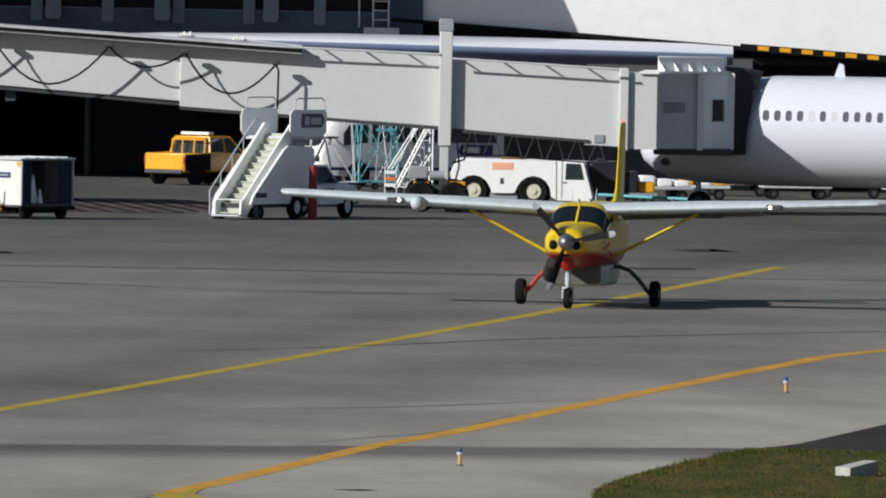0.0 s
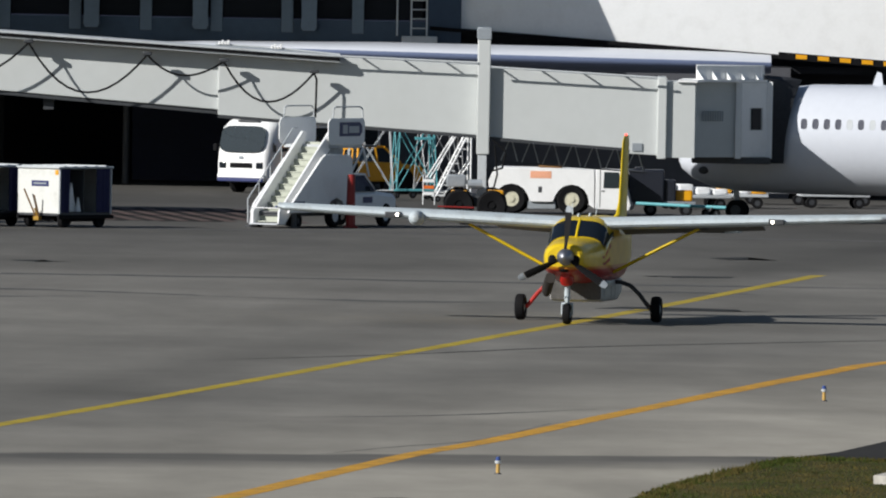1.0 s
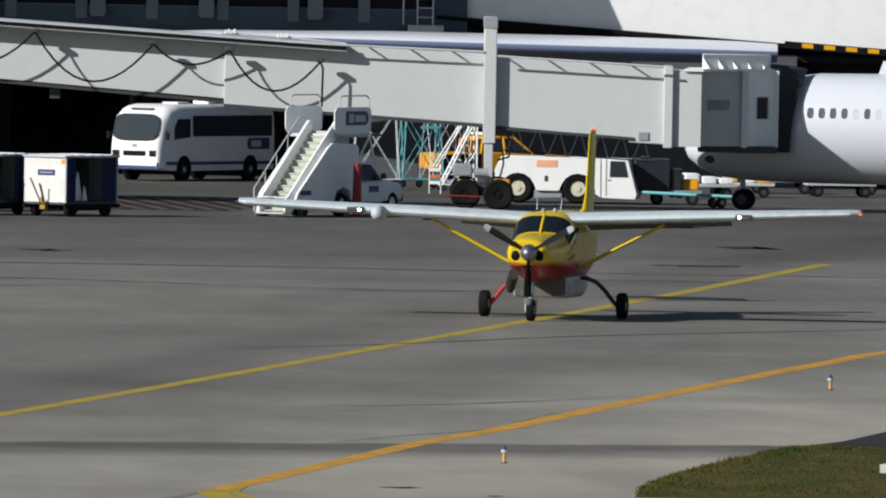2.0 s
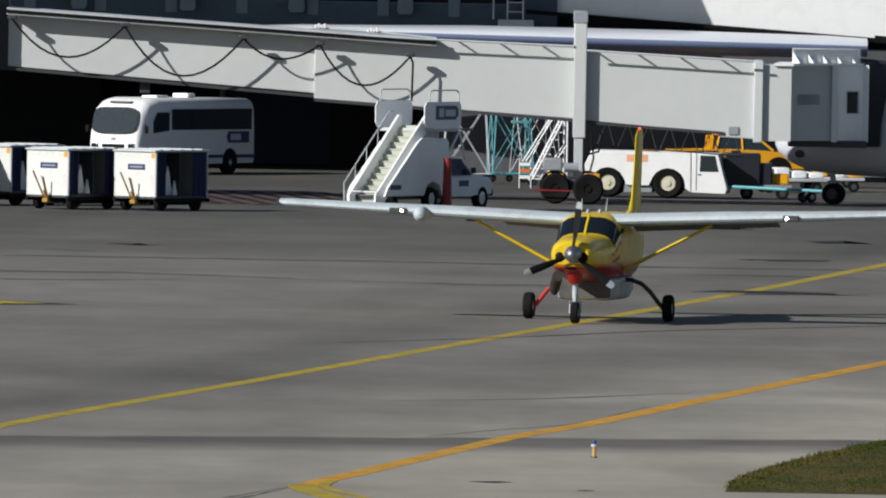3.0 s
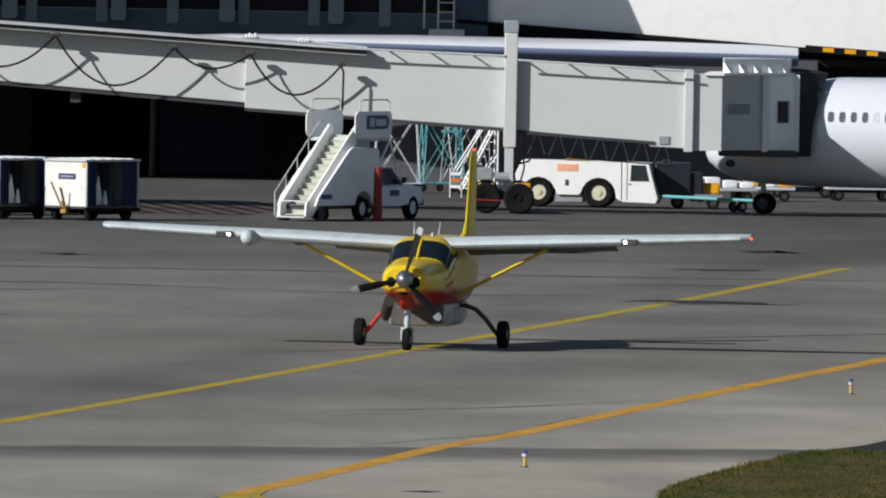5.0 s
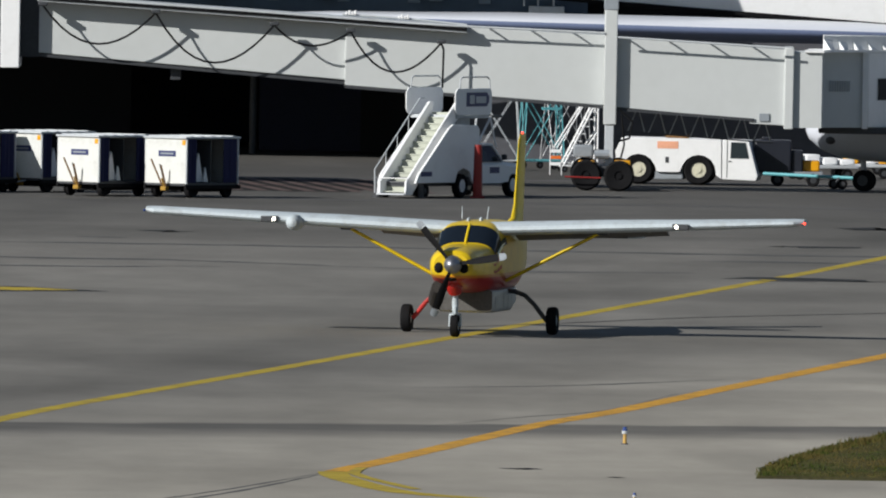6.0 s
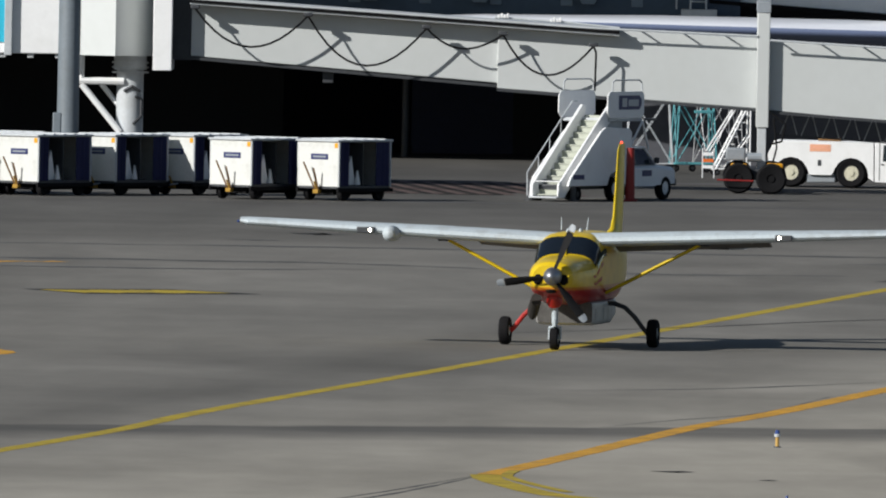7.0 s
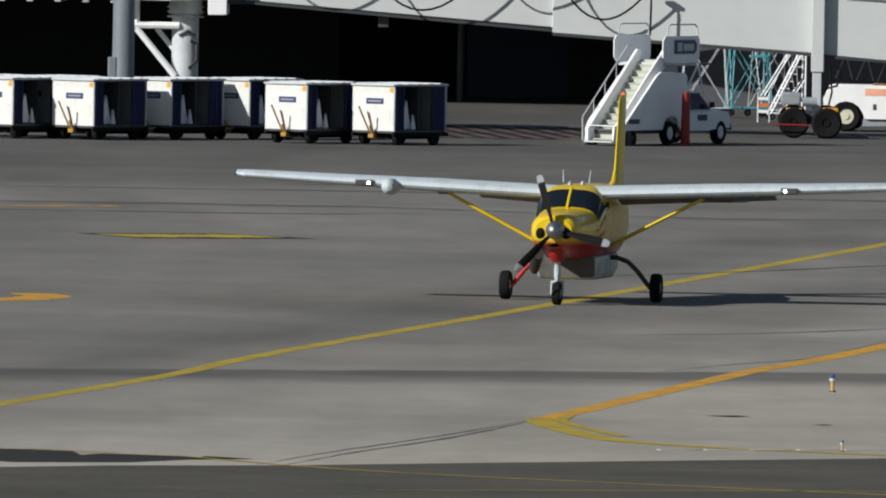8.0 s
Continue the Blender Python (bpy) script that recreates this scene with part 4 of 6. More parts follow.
box(bm, 2.55, 3.65, 788.9, 793.4, 0.42, 0.75, 0.04)
axle = part("axle_beam", bm, M_DGREY, bridge)
for x, z0, m in ((2.25, 0.72, M_YEL), (3.35, 0.74, M_YEL)):
    bm = bmesh.new()
    box(bm, x, x + 0.5, 788.75, 789.1, z0, z0 + 0.2, 0.05)
    part("mudguard", bm, m, bridge, "yellow guard over the wheel")
for x, y in ((2.5, 788.8), (3.5, 788.5), (2.5, 793.2), (3.5, 793.2)):
    wheel(bridge, x, y, 0.47, 0.47, 0.5, M_TYRE, "wheel", 0.3)
bm = bmesh.new()
box(bm, 2.1, 2.7, 789.2, 789.8, 1.0, 1.38, 0.05)
rod(bm, (2.75, 789.3, 1.1), (3.2, 789.3, 1.1), 0.14)
part("drive_motor", bm, M_GREY, bridge, "grey drive motor box")
bm = bmesh.new()
rod(bm, (1.85, 788.3, 0.42), (2.95, 788.3, 0.40), 0.025)
part("bumper_bar", bm, M_REDP, bridge, "red bumper bar")
bm = bmesh.new()
pipe(bm, [(3.5, 789.5, 2.45), (3.9, 789.45, 2.1), (3.8, 789.4, 1.6), (3.45, 789.4, 1.5)], 0.03)
pipe(bm, [(3.55, 789.5, 2.3), (3.65, 789.4, 1.4), (3.5, 789.3, 0.8)], 0.028)
part("hose", bm, M_BLACK, bridge)
# lattice under the largest tunnel
for k in range(7):
    x = 3.75 + 0.64 * k
    z0 = 2.53 - 0.0605 * (x - 3.15)
    for a, b in ((0, 0.28), (0.52, 0.32)):
        bm = bmesh.new()
        rod(bm, (x + a, 791.3, z0 - 0.72), (x + b, 791.3, z0 - 0.02), 0.018, seg=6)
        part("lattice_bar", bm, M_LGREY, bridge)
bm = bmesh.new()
prism(bm, ((3.6, 1.80), (8.2, 1.52), (8.2, 1.48), (3.6, 1.76)), 791.28, 791.34)
part("lattice_chord", bm, M_DGREY, bridge)
# end frame, cab and the folding hood at the aircraft
bm = bmesh.new()
box(bm, 8.5, 8.78, 789.75, 792.5, 1.95, 4.44, 0.03)
part("end_frame", bm, M_PANEL, bridge)
bm = bmesh.new()
box(bm, 7.75, 8.05, 789.86, 789.9, 2.18, 2.42, 0.005)
part("vent", bm, M_GREY, bridge)


def plan(bm, pts, z0, z1):
    a, b = [bm.verts.new((x, y, z0)) for x, y in pts], [bm.verts.new((x, y, z1)) for x, y in pts]
    n = len(a)
    bm.faces.new(a[::-1]), bm.faces.new(b)
    for i in range(n):
        bm.faces.new((a[i], a[(i + 1) % n], b[(i + 1) % n], b[i]))
    return bm


cab = part("cab", plan(bmesh.new(), ((8.78, 789.9), (9.64, 789.9), (9.70, 791.15), (10.95, 792.15), (11.05, 792.1), (11.95, 792.95), (12.1, 793.5), (8.78, 793.5)), 2.0, 4.30), M_PANEL, bridge, "boxy white bridge cab against the aircraft")
for k in range(9):
    x = 9.9 + 0.075 * k
    y = 791.1 + (x - 9.66) * 1.05 / 1.29
    bm = bmesh.new()
    box(bm, x, x + 0.03, y - 0.045, y + 0.02, 3.1, 3.42)
    part("slat", bm, M_LGREY, cab)
bm = bmesh.new()
box(bm, -0.2, 0.2, -0.02, 0.02, 2.85, 3.5, 0.01, Matrix.Translation((11.55, 792.55, 0)) @ pose(0, 0, 0, 0, 0, 43.4))
part("window", bm, M_TERMGLASS, cab)
# End panel and corner posts: missing light is put into a whiter paint.
bm = bmesh.new()
for sx0, sx1, z0, z1 in ((11.1, 11.35, 2.02, 4.28), (11.75, 11.9, 2.02, 4.28), (11.35, 11.75, 2.02, 2.83), (11.35, 11.75, 3.52, 4.28)):
    plan(bm, [(x, 792.1 + (x - 11.05) * 0.944 + d) for x, d in ((sx0, -0.03), (sx1, -0.03), (sx1, 0.01), (sx0, 0.01))], z0, z1)
part("door_panel", bm, M_WHITE, cab, "cab end panel round the window, painted whiter to stand for light")
for x0, y0, w in ((11.0, 792.12, 0.09), (11.95, 792.95, 0.1)):
    bm = bmesh.new()
    box(bm, x0 - w, x0 + w, y0 - 0.1, y0 + 0.15, 1.96, 4.32, 0.02)
    part("corner_post", bm, M_WHITE, cab)
bm = bmesh.new()
plan(bm, ((9.1, 789.8), (9.7, 789.8), (9.95, 790.9), (11.85, 792.75), (11.95, 793.5), (9.3, 793.5)), 4.30, 4.37)
part("roof", bm, M_WHITE, cab)
bm = bmesh.new()
plan(bm, ((9.7, 791.2), (11.7, 792.85), (11.8, 793.5), (9.7, 793.5)), 4.37, 4.80)
part("roof_hood", bm, M_WHITE, cab, "white raised hood over the cab")
for k in range(5):
    t = k / 4
    bm = bmesh.new()
    m = Matrix.Translation((9.75 + 1.72 * t, 791.12 + 1.6 * t, 0)) @ pose(0, 0, 0, 0, 0, 42)
    q = [m @ Vector(v) for v in ((0, -0.22, 4.38), (0, 0.1, 4.38), (0, 0.1, 4.72), (0.34, -0.05, 4.38), (0.34, 0.1, 4.38), (0.34, 0.1, 4.72))]
    v = [bm.verts.new(p) for p in q]
    bm.faces.new(v[:3]), bm.faces.new(v[:2:-1])
    for i, j in ((0, 1), (1, 2), (2, 0)):
        bm.faces.new((v[i], v[j], v[j + 3], v[i + 3]))
    part("roof_rib", bm, M_WHITE, cab)
bm = bmesh.new()
hood = []
for k in range(9):
    t = k / 8
    r = 0.006 if k % 2 else 0.0
    arc = [(11.7 + 0.5 * t, 793.2 + 0.4 * t, 1.82)]
    for i in range(11):
        z = 1.82 + 2.56 * math.sin(i / 10 * 1.5)
        edge = 794.55 - 1.66 * math.sqrt(max(0.0, 1 - ((z - 2.56) / 1.86) ** 2))
        x0_, y0_, x1_, y1_ = 12.0, 792.9, 12.42 + 0.53 * ((z - 1.82) / 2.55) ** 2.2, edge
        arc.append((x0_ + (x1_ - x0_) * t + r, y0_ + (y1_ - y0_) * t - r, z))
    arc.append((11.75 + 0.75 * t, 793.4 + 0.6 * t, 4.52 - 0.06 * t))
    arc.append((11.3, 793.9 + 1.0 * t, 4.50))
    hood.append(arc)
loft(bm, hood, False)
part("folding_hood", bm, M_BELLOWS, bridge, "dark folding canvas hood")
bm = bmesh.new()
box(bm, 9.6, 12.0, 792.3, 793.7, 1.8, 2.0, 0.03)
part("cab_floor", bm, M_DGREY, cab)
# rotunda end by the terminal
rot = part("rotunda", plan(bmesh.new(), ((-17.64, 790.7), (-16.55, 789.7), (-15.4, 791.5), (-15.4, 794.2), (-17.64, 794.2)), 3.84, 6.6), M_PANEL, bridge, "white angular rotunda housing")
bm = bmesh.new()
box(bm, -15.4, -14.82, 789.5, 793.4, 3.42, 6.6, 0.03)
part("rotunda_door_frame", bm, M_WHITE, bridge)
bm = bmesh.new()
box(bm, -14.82, -14.25, 790.3, 793.0, 3.75, 6.2)
part("rotunda_joint", bm, M_DGREY, bridge)
bm = bmesh.new()
box(bm, -24.0, -18.25, 790.4, 793.6, 3.86, 6.8, 0.03)
part("link_corridor", bm, M_WHITE, bridge, "white fixed link corridor")
bm = bmesh.new()
box(bm, -24.0, -19.92, 790.36, 790.4, 4.2, 6.8)
part("cyan_board", bm, M_CYAN, bridge, "cyan board on the link corridor")
bm = bmesh.new()
box(bm, -19.95, -19.72, 790.2, 790.4, 3.8, 6.8, 0.02)
part("corridor_frame", bm, M_LGREY, bridge)
bm = bmesh.new()
rod(bm, (-16.12, 791.6, 0), (-16.12, 791.6, 3.4), 0.41, seg=28)
rod(bm, (-16.12, 791.6, 3.4), (-16.12, 791.6, 3.86), 0.50, seg=28)
for z in (3.3, 3.45, 3.6):
    rod(bm, (-16.12, 791.6, z), (-16.12, 791.6, z + 0.05), 0.56, seg=28)
part("rotunda_column", bm, M_LGREY, bridge, "thick round white column")
bm = bmesh.new()
pipe(bm, [(-15.95, 791.19, 2.6), (-15.76, 791.26, 2.5), (-15.76, 791.26, 2.0), (-16.0, 791.17, 1.75)], 0.045)
pipe(bm, [(-16.3, 791.17, 2.75), (-16.05, 791.15, 2.9), (-15.8, 791.22, 2.75)], 0.045)
part("conduit", bm, M_DGREY, bridge)
for a, b, r in (((-17.7, 791.2, 3.05), (-16.3, 791.2, 3.05), 0.11), ((-17.6, 791.2, 2.95), (-16.4, 791.2, 1.5), 0.10), ((-17.0, 791.8, 2.95), (-16.3, 791.8, 2.1), 0.08), ((-17.6, 791.2, 3.0), (-17.6, 791.2, 3.9), 0.09)):
    bm = bmesh.new()
    rod(bm, a, b, r, seg=8)
    part("column_brace", bm, M_WHITE, bridge)
for k in range(7):
    bm = bmesh.new()
    box(bm, -23.5 + 0.85 * k, -23.3 + 0.85 * k, 790.5, 790.8, 3.72, 3.88, 0.03)
    part("corridor_bracket", bm, M_LGREY, bridge)
mast = thing("light_mast", pose(-17.74, 780.0, 0), "thick grey steel floodlight mast on the apron", "mast")
bm = bmesh.new()
rod(bm, (0, 0, 0), (0, 0, 9.5), 0.34, 0.30, 20)
part("pole", bm, M_MAST, mast)
bm = bmesh.new()
box(bm, -0.45, -0.2, -0.3, 0.0, 0.0, 2.26, 0.03)
part("switch_cabinet", bm, M_MAST, mast)
bm = bmesh.new()
rod(bm, (0, 0, 0), (0, 0, 0.05), 0.5, seg=20)
part("base_flange", bm, M_MAST, mast)
bm = bmesh.new()
box(bm, -10.22, -9.9, 790.4, 790.7, 3.12, 3.6, 0.02)
part("hanging_box", bm, M_DGREY, bridge)


# ---- baggage carts ----
def baggage_cart(at, tow_up, label):
    """Covered luggage cart: white end walls, open dark sides with navy curtains; x along the cart, its tow bar at x < 0."""
    t = thing("baggage_cart", at, label, "baggage cart", "row of baggage carts")
    L, W = 2.55, 0.76
    bm = bmesh.new()
    box(bm, 0, L, -W, W, 0.40, 0.50, 0.02)
    part("deck", bm, M_DGREY, t)
    for x, n in ((0.0, "front"), (L - 0.05, "rear")):
        bm = bmesh.new()
        box(bm, x, x + 0.05, -W, W, 0.46, 1.80, 0.012)
        e = part("end_wall", bm, M_CART, t, "white metal end wall")
        if x == 0.0:
            bm = bmesh.new()
            box(bm, -0.012, 0.0, -0.38, 0.26, 1.27, 1.44, 0.004)
            part("name_plate", bm, M_NAVY, e, "navy plate with plain white bars")
            bm = bmesh.new()
            box(bm, -0.018, -0.012, -0.30, 0.18, 1.33, 1.38)
            part("plate_bar", bm, M_GREY, e)
            bm = bmesh.new()
            box(bm, -0.012, 0.0, -W + 0.02, -W + 0.14, 1.62, 1.76)
            part("reflector", bm, M_YEL, e, "yellow reflector")
    bm = bmesh.new()
    box(bm, -0.06, L + 0.06, -W - 0.05, W + 0.05, 1.80, 1.86, 0.02)
    rf = part("roof", bm, M_LGREY, t, "pale dented roof sheet")
    for k in range(5):
        bm = bmesh.new()
        box(bm, 0.2 + 0.5 * k, 0.3 + 0.5 * k, -W - 0.04, W + 0.04, 1.86, 1.89, 0.01)
        part("roof_rib", bm, M_LGREY, rf)
    for s in (-1, 1):
        for x in (0.04, L - 0.04):
            bm = bmesh.new()
            box(bm, x - 0.03, x + 0.03, s * W - 0.03, s * W + 0.03, 0.46, 1.8, 0.008)
            part("corner_post", bm, M_LGREY, t)
    for s in (-1, 1):
        bm = bmesh.new()
        box(bm, -0.05, L + 0.05, s * W - 0.06, s * W + 0.02, 0.31, 0.43, 0.01)
        part("side_beam", bm, M_BLACK, t)
    bm = bmesh.new()
    box(bm, 0.25, L - 0.25, -0.4, 0.4, 0.22, 0.4, 0.02)
    part("underframe", bm, M_BLACK, t)
    # middle partition and curtains, gathered at the ends of the open side
    bm = bmesh.new()
    box(bm, L * 0.52, L * 0.52 + 0.03, -W + 0.1, W - 0.1, 0.5, 1.75)
    part("partition", bm, M_DGREY, t)
    bm = bmesh.new()
    box(bm, 0.05, L - 0.05, W - 0.02, W, 0.5, 1.78)
    part("rear_curtain", bm, M_BLUE, t, "closed navy curtain")
    for x0, x1 in ((0.06, 0.52), (L - 0.75, L - 0.06)):
        bm, prev = bmesh.new(), None
        n = 14
        for i in range(n + 1):
            x = x0 + (x1 - x0) * i / n
            y = -W - 0.02 + 0.035 * math.sin(i * 2.4)
            q = [bm.verts.new((x, y + d, z)) for z in (0.50, 1.79) for d in (0.0, 0.012)]
            if prev:
                for a, b in ((0, 1), (1, 3), (3, 2), (2, 0)):
                    bm.faces.new((prev[a], prev[b], q[b], q[a]))
            prev = q
        part("side_curtain", bm, M_BLUE, t, "gathered navy side curtain")
    bm = bmesh.new()
    prism(bm, ((L * 0.30, 0.52), (L * 0.47, 0.52), (L * 0.42, 0.85), (L * 0.37, 1.38), (L * 0.32, 1.1)), -0.52, -0.44)
    prism(bm, ((L * 0.42, 0.52), (L * 0.50, 0.52), (L * 0.45, 0.95)), -0.62, -0.56)
    part("load", bm, M_WHITE, t, "white sheet lying inside")
    for x in (0.42, L - 0.42):
        for s in (-1, 1):
            wheel(t, x, s * (W - 0.14), 0.22, 0.22, 0.18, M_BLACK, "wheel", 0.5)
    bm = bmesh.new()
    if tow_up:
        for s in (-1, 1):
            rod(bm, (-0.10, s * 0.06 - 0.05, 0.36), (-0.30, s * 0.19 + 0.12, 1.10 + 0.09 * s), 0.026, seg=6)
    else:
        for s in (-1, 1):
            rod(bm, (0.0, s * 0.2, 0.4), (-0.75, 0.0, 0.3), 0.025, seg=6)
    part("tow_bar", bm, M_RUST if tow_up else M_GREY, t, "rusty tow bar tilted up" if tow_up else "")
    bm = bmesh.new()
    box(bm, -0.14, 0.02, -0.12, 0.08, 0.26, 0.38, 0.02)
    rod(bm, (-0.1, -0.06, 0.36), (-0.2, -0.02, 0.62), 0.03, seg=6)
    part("coupling", bm, mat("worn_yellow", (0.35, 0.2, 0.02), 0.7, 0, 0.3, 6.0) if not bpy.data.materials.get("worn_yellow") else bpy.data.materials["worn_yellow"], t, "worn yellow coupling")
    for o in t.children:
        if o.data:
            o.location.z -= 0.05
    return t


front = baggage_cart(pose(-10.03, 767.9, 0, 0, 0, 53), True, "white and navy baggage cart with its tow bar tilted up")
for x, y in ((-12.62, 767.9), (-18.93, 767.9), (-21.33, 767.9)):
    copy_thing(front, pose(x, y, 0, 0, 0, 53))
back = baggage_cart(pose(-14.40, 772.2, 0, 0, 0, 53), False, "white and navy baggage cart coupled in a row")
for x, y in ((-16.69, 770.3), (-20.23, 770.2), (-22.52, 770.2)):
    copy_thing(back, pose(x, y, 0, 0, 0, 53))

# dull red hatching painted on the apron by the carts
# Wide dark band of asphalt beneath the hatching.
stripe("tar_seam", ((-12, 789), (-7, 789.4), (-3.5, 789)), 19.0, M_DARKBAND, "wide dark band of asphalt under the bridge", rough=0.8, step=0.5, seed=47, z=0.003)
bm = bmesh.new()
for k in range(12):
    x = -12.4 + 0.72 * k
    vs = [bm.verts.new(p) for p in ((x, 799.0, 0.009), (x + 0.36, 799.0, 0.009), (x + 2.46, 780.5, 0.009), (x + 2.1, 780.5, 0.009))]
    bm.faces.new(vs)
solid("hatching", bm, mat("dull_red_marking", (0.085, 0.052, 0.045), 0.9, 0, 0.3, 1.0, dirt=(0.03, 0.024, 0.022), dirt_amount=0.8), "dull red hatched marking on dark asphalt", "marking", "structure", smooth=None)
stripe("tar_seam", ((-30, 768.2), (-14, 768.8), (0, 768.5), (12, 769), (30, 768)), 1.6, M_WORN, "dark stained lane across the stand", rough=0.4, step=1.0, seed=45, z=0.003)
stripe("tar_seam", ((-30, 800), (-8, 799), (4, 803), (14, 801), (30, 802)), 3.0, M_WORN, "dark stained lane across the stand", rough=0.6, step=1.0, seed=46, z=0.003)

# ---- stair truck; x forward, y left, origin under the foot of the stairs ----
st = thing("stair_truck", pose(-3.37, 772.57, 0, 0, 0, 62.5), "white pickup truck carrying passenger boarding stairs", "stair truck")
bm = bmesh.new()
prism(bm, ((-0.05, 0.46), (0.15, 0.74), (2.05, 2.08), (2.3, 2.2), (3.85, 2.16), (4.0, 2.05), (4.0, 0.5), (3.55, 0.48), (3.42, 0.8), (3.0, 0.92), (2.6, 0.8), (2.45, 0.46)), -0.88, -0.80, 0.02)
sp = part("side_panel", bm, M_WHITE, st, "sloping white side panel")
bm = bmesh.new()
prism(bm, ((-0.05, 0.46), (0.15, 0.74), (2.05, 2.08), (3.85, 2.16), (4.0, 2.05), (4.0, 0.5)), 0.37, 0.45, 0.02)
part("side_panel", bm, M_WHITE, st)
bm = bmesh.new()
box(bm, 0.25, 0.95, -0.888, -0.88, 0.66, 0.8)
part("name_plate", bm, M_NAVY, sp, "small navy plate with plain bars")
bm = bmesh.new()
box(bm, 0.2, 4.2, -0.6, 0.6, 0.35, 0.5, 0.02)
part("chassis", bm, M_DGREY, st)
bm = bmesh.new()
box(bm, 0.5, 4.0, -0.78, 0.78, 0.5, 0.62)
part("floor_plate", bm, M_DGREY, st)
for k in range(13):
    x, z = -0.02 + 0.235 * k, 0.18 + 0.182 * k
    bm = bmesh.new()
    box(bm, x, x + 0.30, -0.54, 0.24, z, z + 0.035, 0.006)
    tr = part("step", bm, M_TREAD, st)
    bm = bmesh.new()
    box(bm, x + 0.26, x + 0.29, -0.54, 0.24, z + 0.036, z + 0.182)
    part("riser", bm, M_TREAD, tr)
for s in (-1, 1):
    bm = bmesh.new()
    prism(bm, ((-0.18, 0.10), (0.18, 0.10), (3.15, 2.42), (3.15, 2.86), (2.95, 2.86), (-0.18, 0.50)), -0.63 if s < 0 else 0.25, -0.55 if s < 0 else 0.36, 0.03)
    str_ = part("stringer", bm, M_WHITE, st, "white side cheek of the stairs")
    if s > 0:
        bm = bmesh.new()
        pipe(bm, [(-0.1, 0.48, 0.15), (-0.12, 0.48, 0.85), (2.7, 0.48, 2.95), (3.0, 0.48, 2.95)], 0.02)
        for f in (0.25, 0.5, 0.75):
            rod(bm, (-0.12 + 2.82 * f, 0.48, 0.35 + 2.1 * f), (-0.12 + 2.82 * f, 0.48, 0.85 + 2.1 * f), 0.015, seg=6)
        part("handrail", bm, M_LGREY, st)
    bm = bmesh.new()
    px = 0.0 if s < 0 else 0.1
    py = -0.68 if s < 0 else 0.92
    prism(bm, [(x - px, z) for x, z in ((2.75, 2.62), (2.90, 2.47), (4.95, 2.47), (5.10, 2.60), (5.10, 3.14), (4.98, 3.26), (2.90, 3.26), (2.75, 3.12))], py - 0.02, py + 0.02, 0.015)
    pp = part("platform_panel", bm, M_WHITE, st, "white rounded side panel of the platform")
    bm = bmesh.new()
    pipe(bm, [(x - px, py, z) for x, z in ((3.05, 3.2), (3.08, 3.52), (3.2, 3.60), (4.8, 3.60), (4.95, 3.52), (5.0, 3.2))], 0.022)
    part("platform_rail", bm, M_LGREY, st)
    if s < 0:
        bm = bmesh.new()
        prism(bm, ((3.45, 2.72), (4.75, 2.72), (4.9, 2.85), (4.9, 3.02), (4.75, 3.14), (3.45, 3.14)), -0.712, -0.70)
        plate = part("sign_plate", bm, M_NAVY, pp, "navy sign plate with plain white bars")
        bm = bmesh.new()
        box(bm, 3.65, 3.95, -0.718, -0.712, 2.80, 3.06)
        box(bm, 4.05, 4.70, -0.718, -0.712, 2.82, 3.02)
        part("sign_bar", bm, M_LGREY, plate)
bm = bmesh.new()
box(bm, 2.9, 5.05, -0.66, 0.90, 2.36, 2.47, 0.02)
part("platform", bm, M_LGREY, st)
bm = bmesh.new()
box(bm, 3.2, 4.1, -0.5, 0.5, 2.1, 2.38, 0.03)
part("platform_base", bm, M_LGREY, st)
for s in (-1, 1):
    bm = bmesh.new()
    rod(bm, (3.9, s * 0.6, 1.1), (5.2, s * 0.6, 2.38), 0.035, seg=8)
    rod(bm, (5.2, s * 0.6, 2.38), (5.6, s * 0.6, 1.5), 0.03, seg=8)
    part("platform_strut", bm, M_WHITE, st)
bm = bmesh.new()
box(bm, 5.2, 6.0, -0.65, 0.65, 2.38, 2.44)
part("platform_lip", bm, M_DGREY, st)
# the pickup's cab and bonnet
bm = bmesh.new()
loft(bm, [[(x, -w, z0), (x, w, z0), (x, w, z1 - 0.12), (x, w * 0.86, z1), (x, -w * 0.86, z1), (x, -w, z1 - 0.12)] for x, w, z0, z1 in ((4.05, 0.84, 0.42, 1.08), (5.55, 0.85, 0.42, 1.08), (5.75, 0.85, 0.45, 1.06), (6.9, 0.82, 0.48, 0.98), (7.05, 0.76, 0.52, 0.90))])
cabp = part("cab_body", bm, M_WHITE, st, "white pickup bonnet and doors")
bm = bmesh.new()
x0 = 4.15
loft(bm, [[(x0, -0.72, 1.55), (x0 + 0.95, -0.70, 1.55), (x0 + 0.95, 0.70, 1.55), (x0, 0.72, 1.55)], [(x0 - 0.05, -0.82, 1.06), (x0 + 1.55, -0.80, 1.06), (x0 + 1.55, 0.80, 1.06), (x0 - 0.05, 0.82, 1.06)]])
part("cab_glass", bm, M_GLASS, st, "dark cab windows")
bm = bmesh.new()
box(bm, 4.1, 5.15, -0.74, 0.74, 1.54, 1.60, 0.025)
for x0_, x1_, z1_ in ((4.1, 4.15, 1.55), (5.68, 5.12, 1.55)):
    for s in (-1, 1):
        rod(bm, (x0_, s * 0.80, 1.06), (x1_, s * 0.70, z1_), 0.035, seg=6)
part("cab_roof", bm, M_WHITE, st)
bm = bmesh.new()
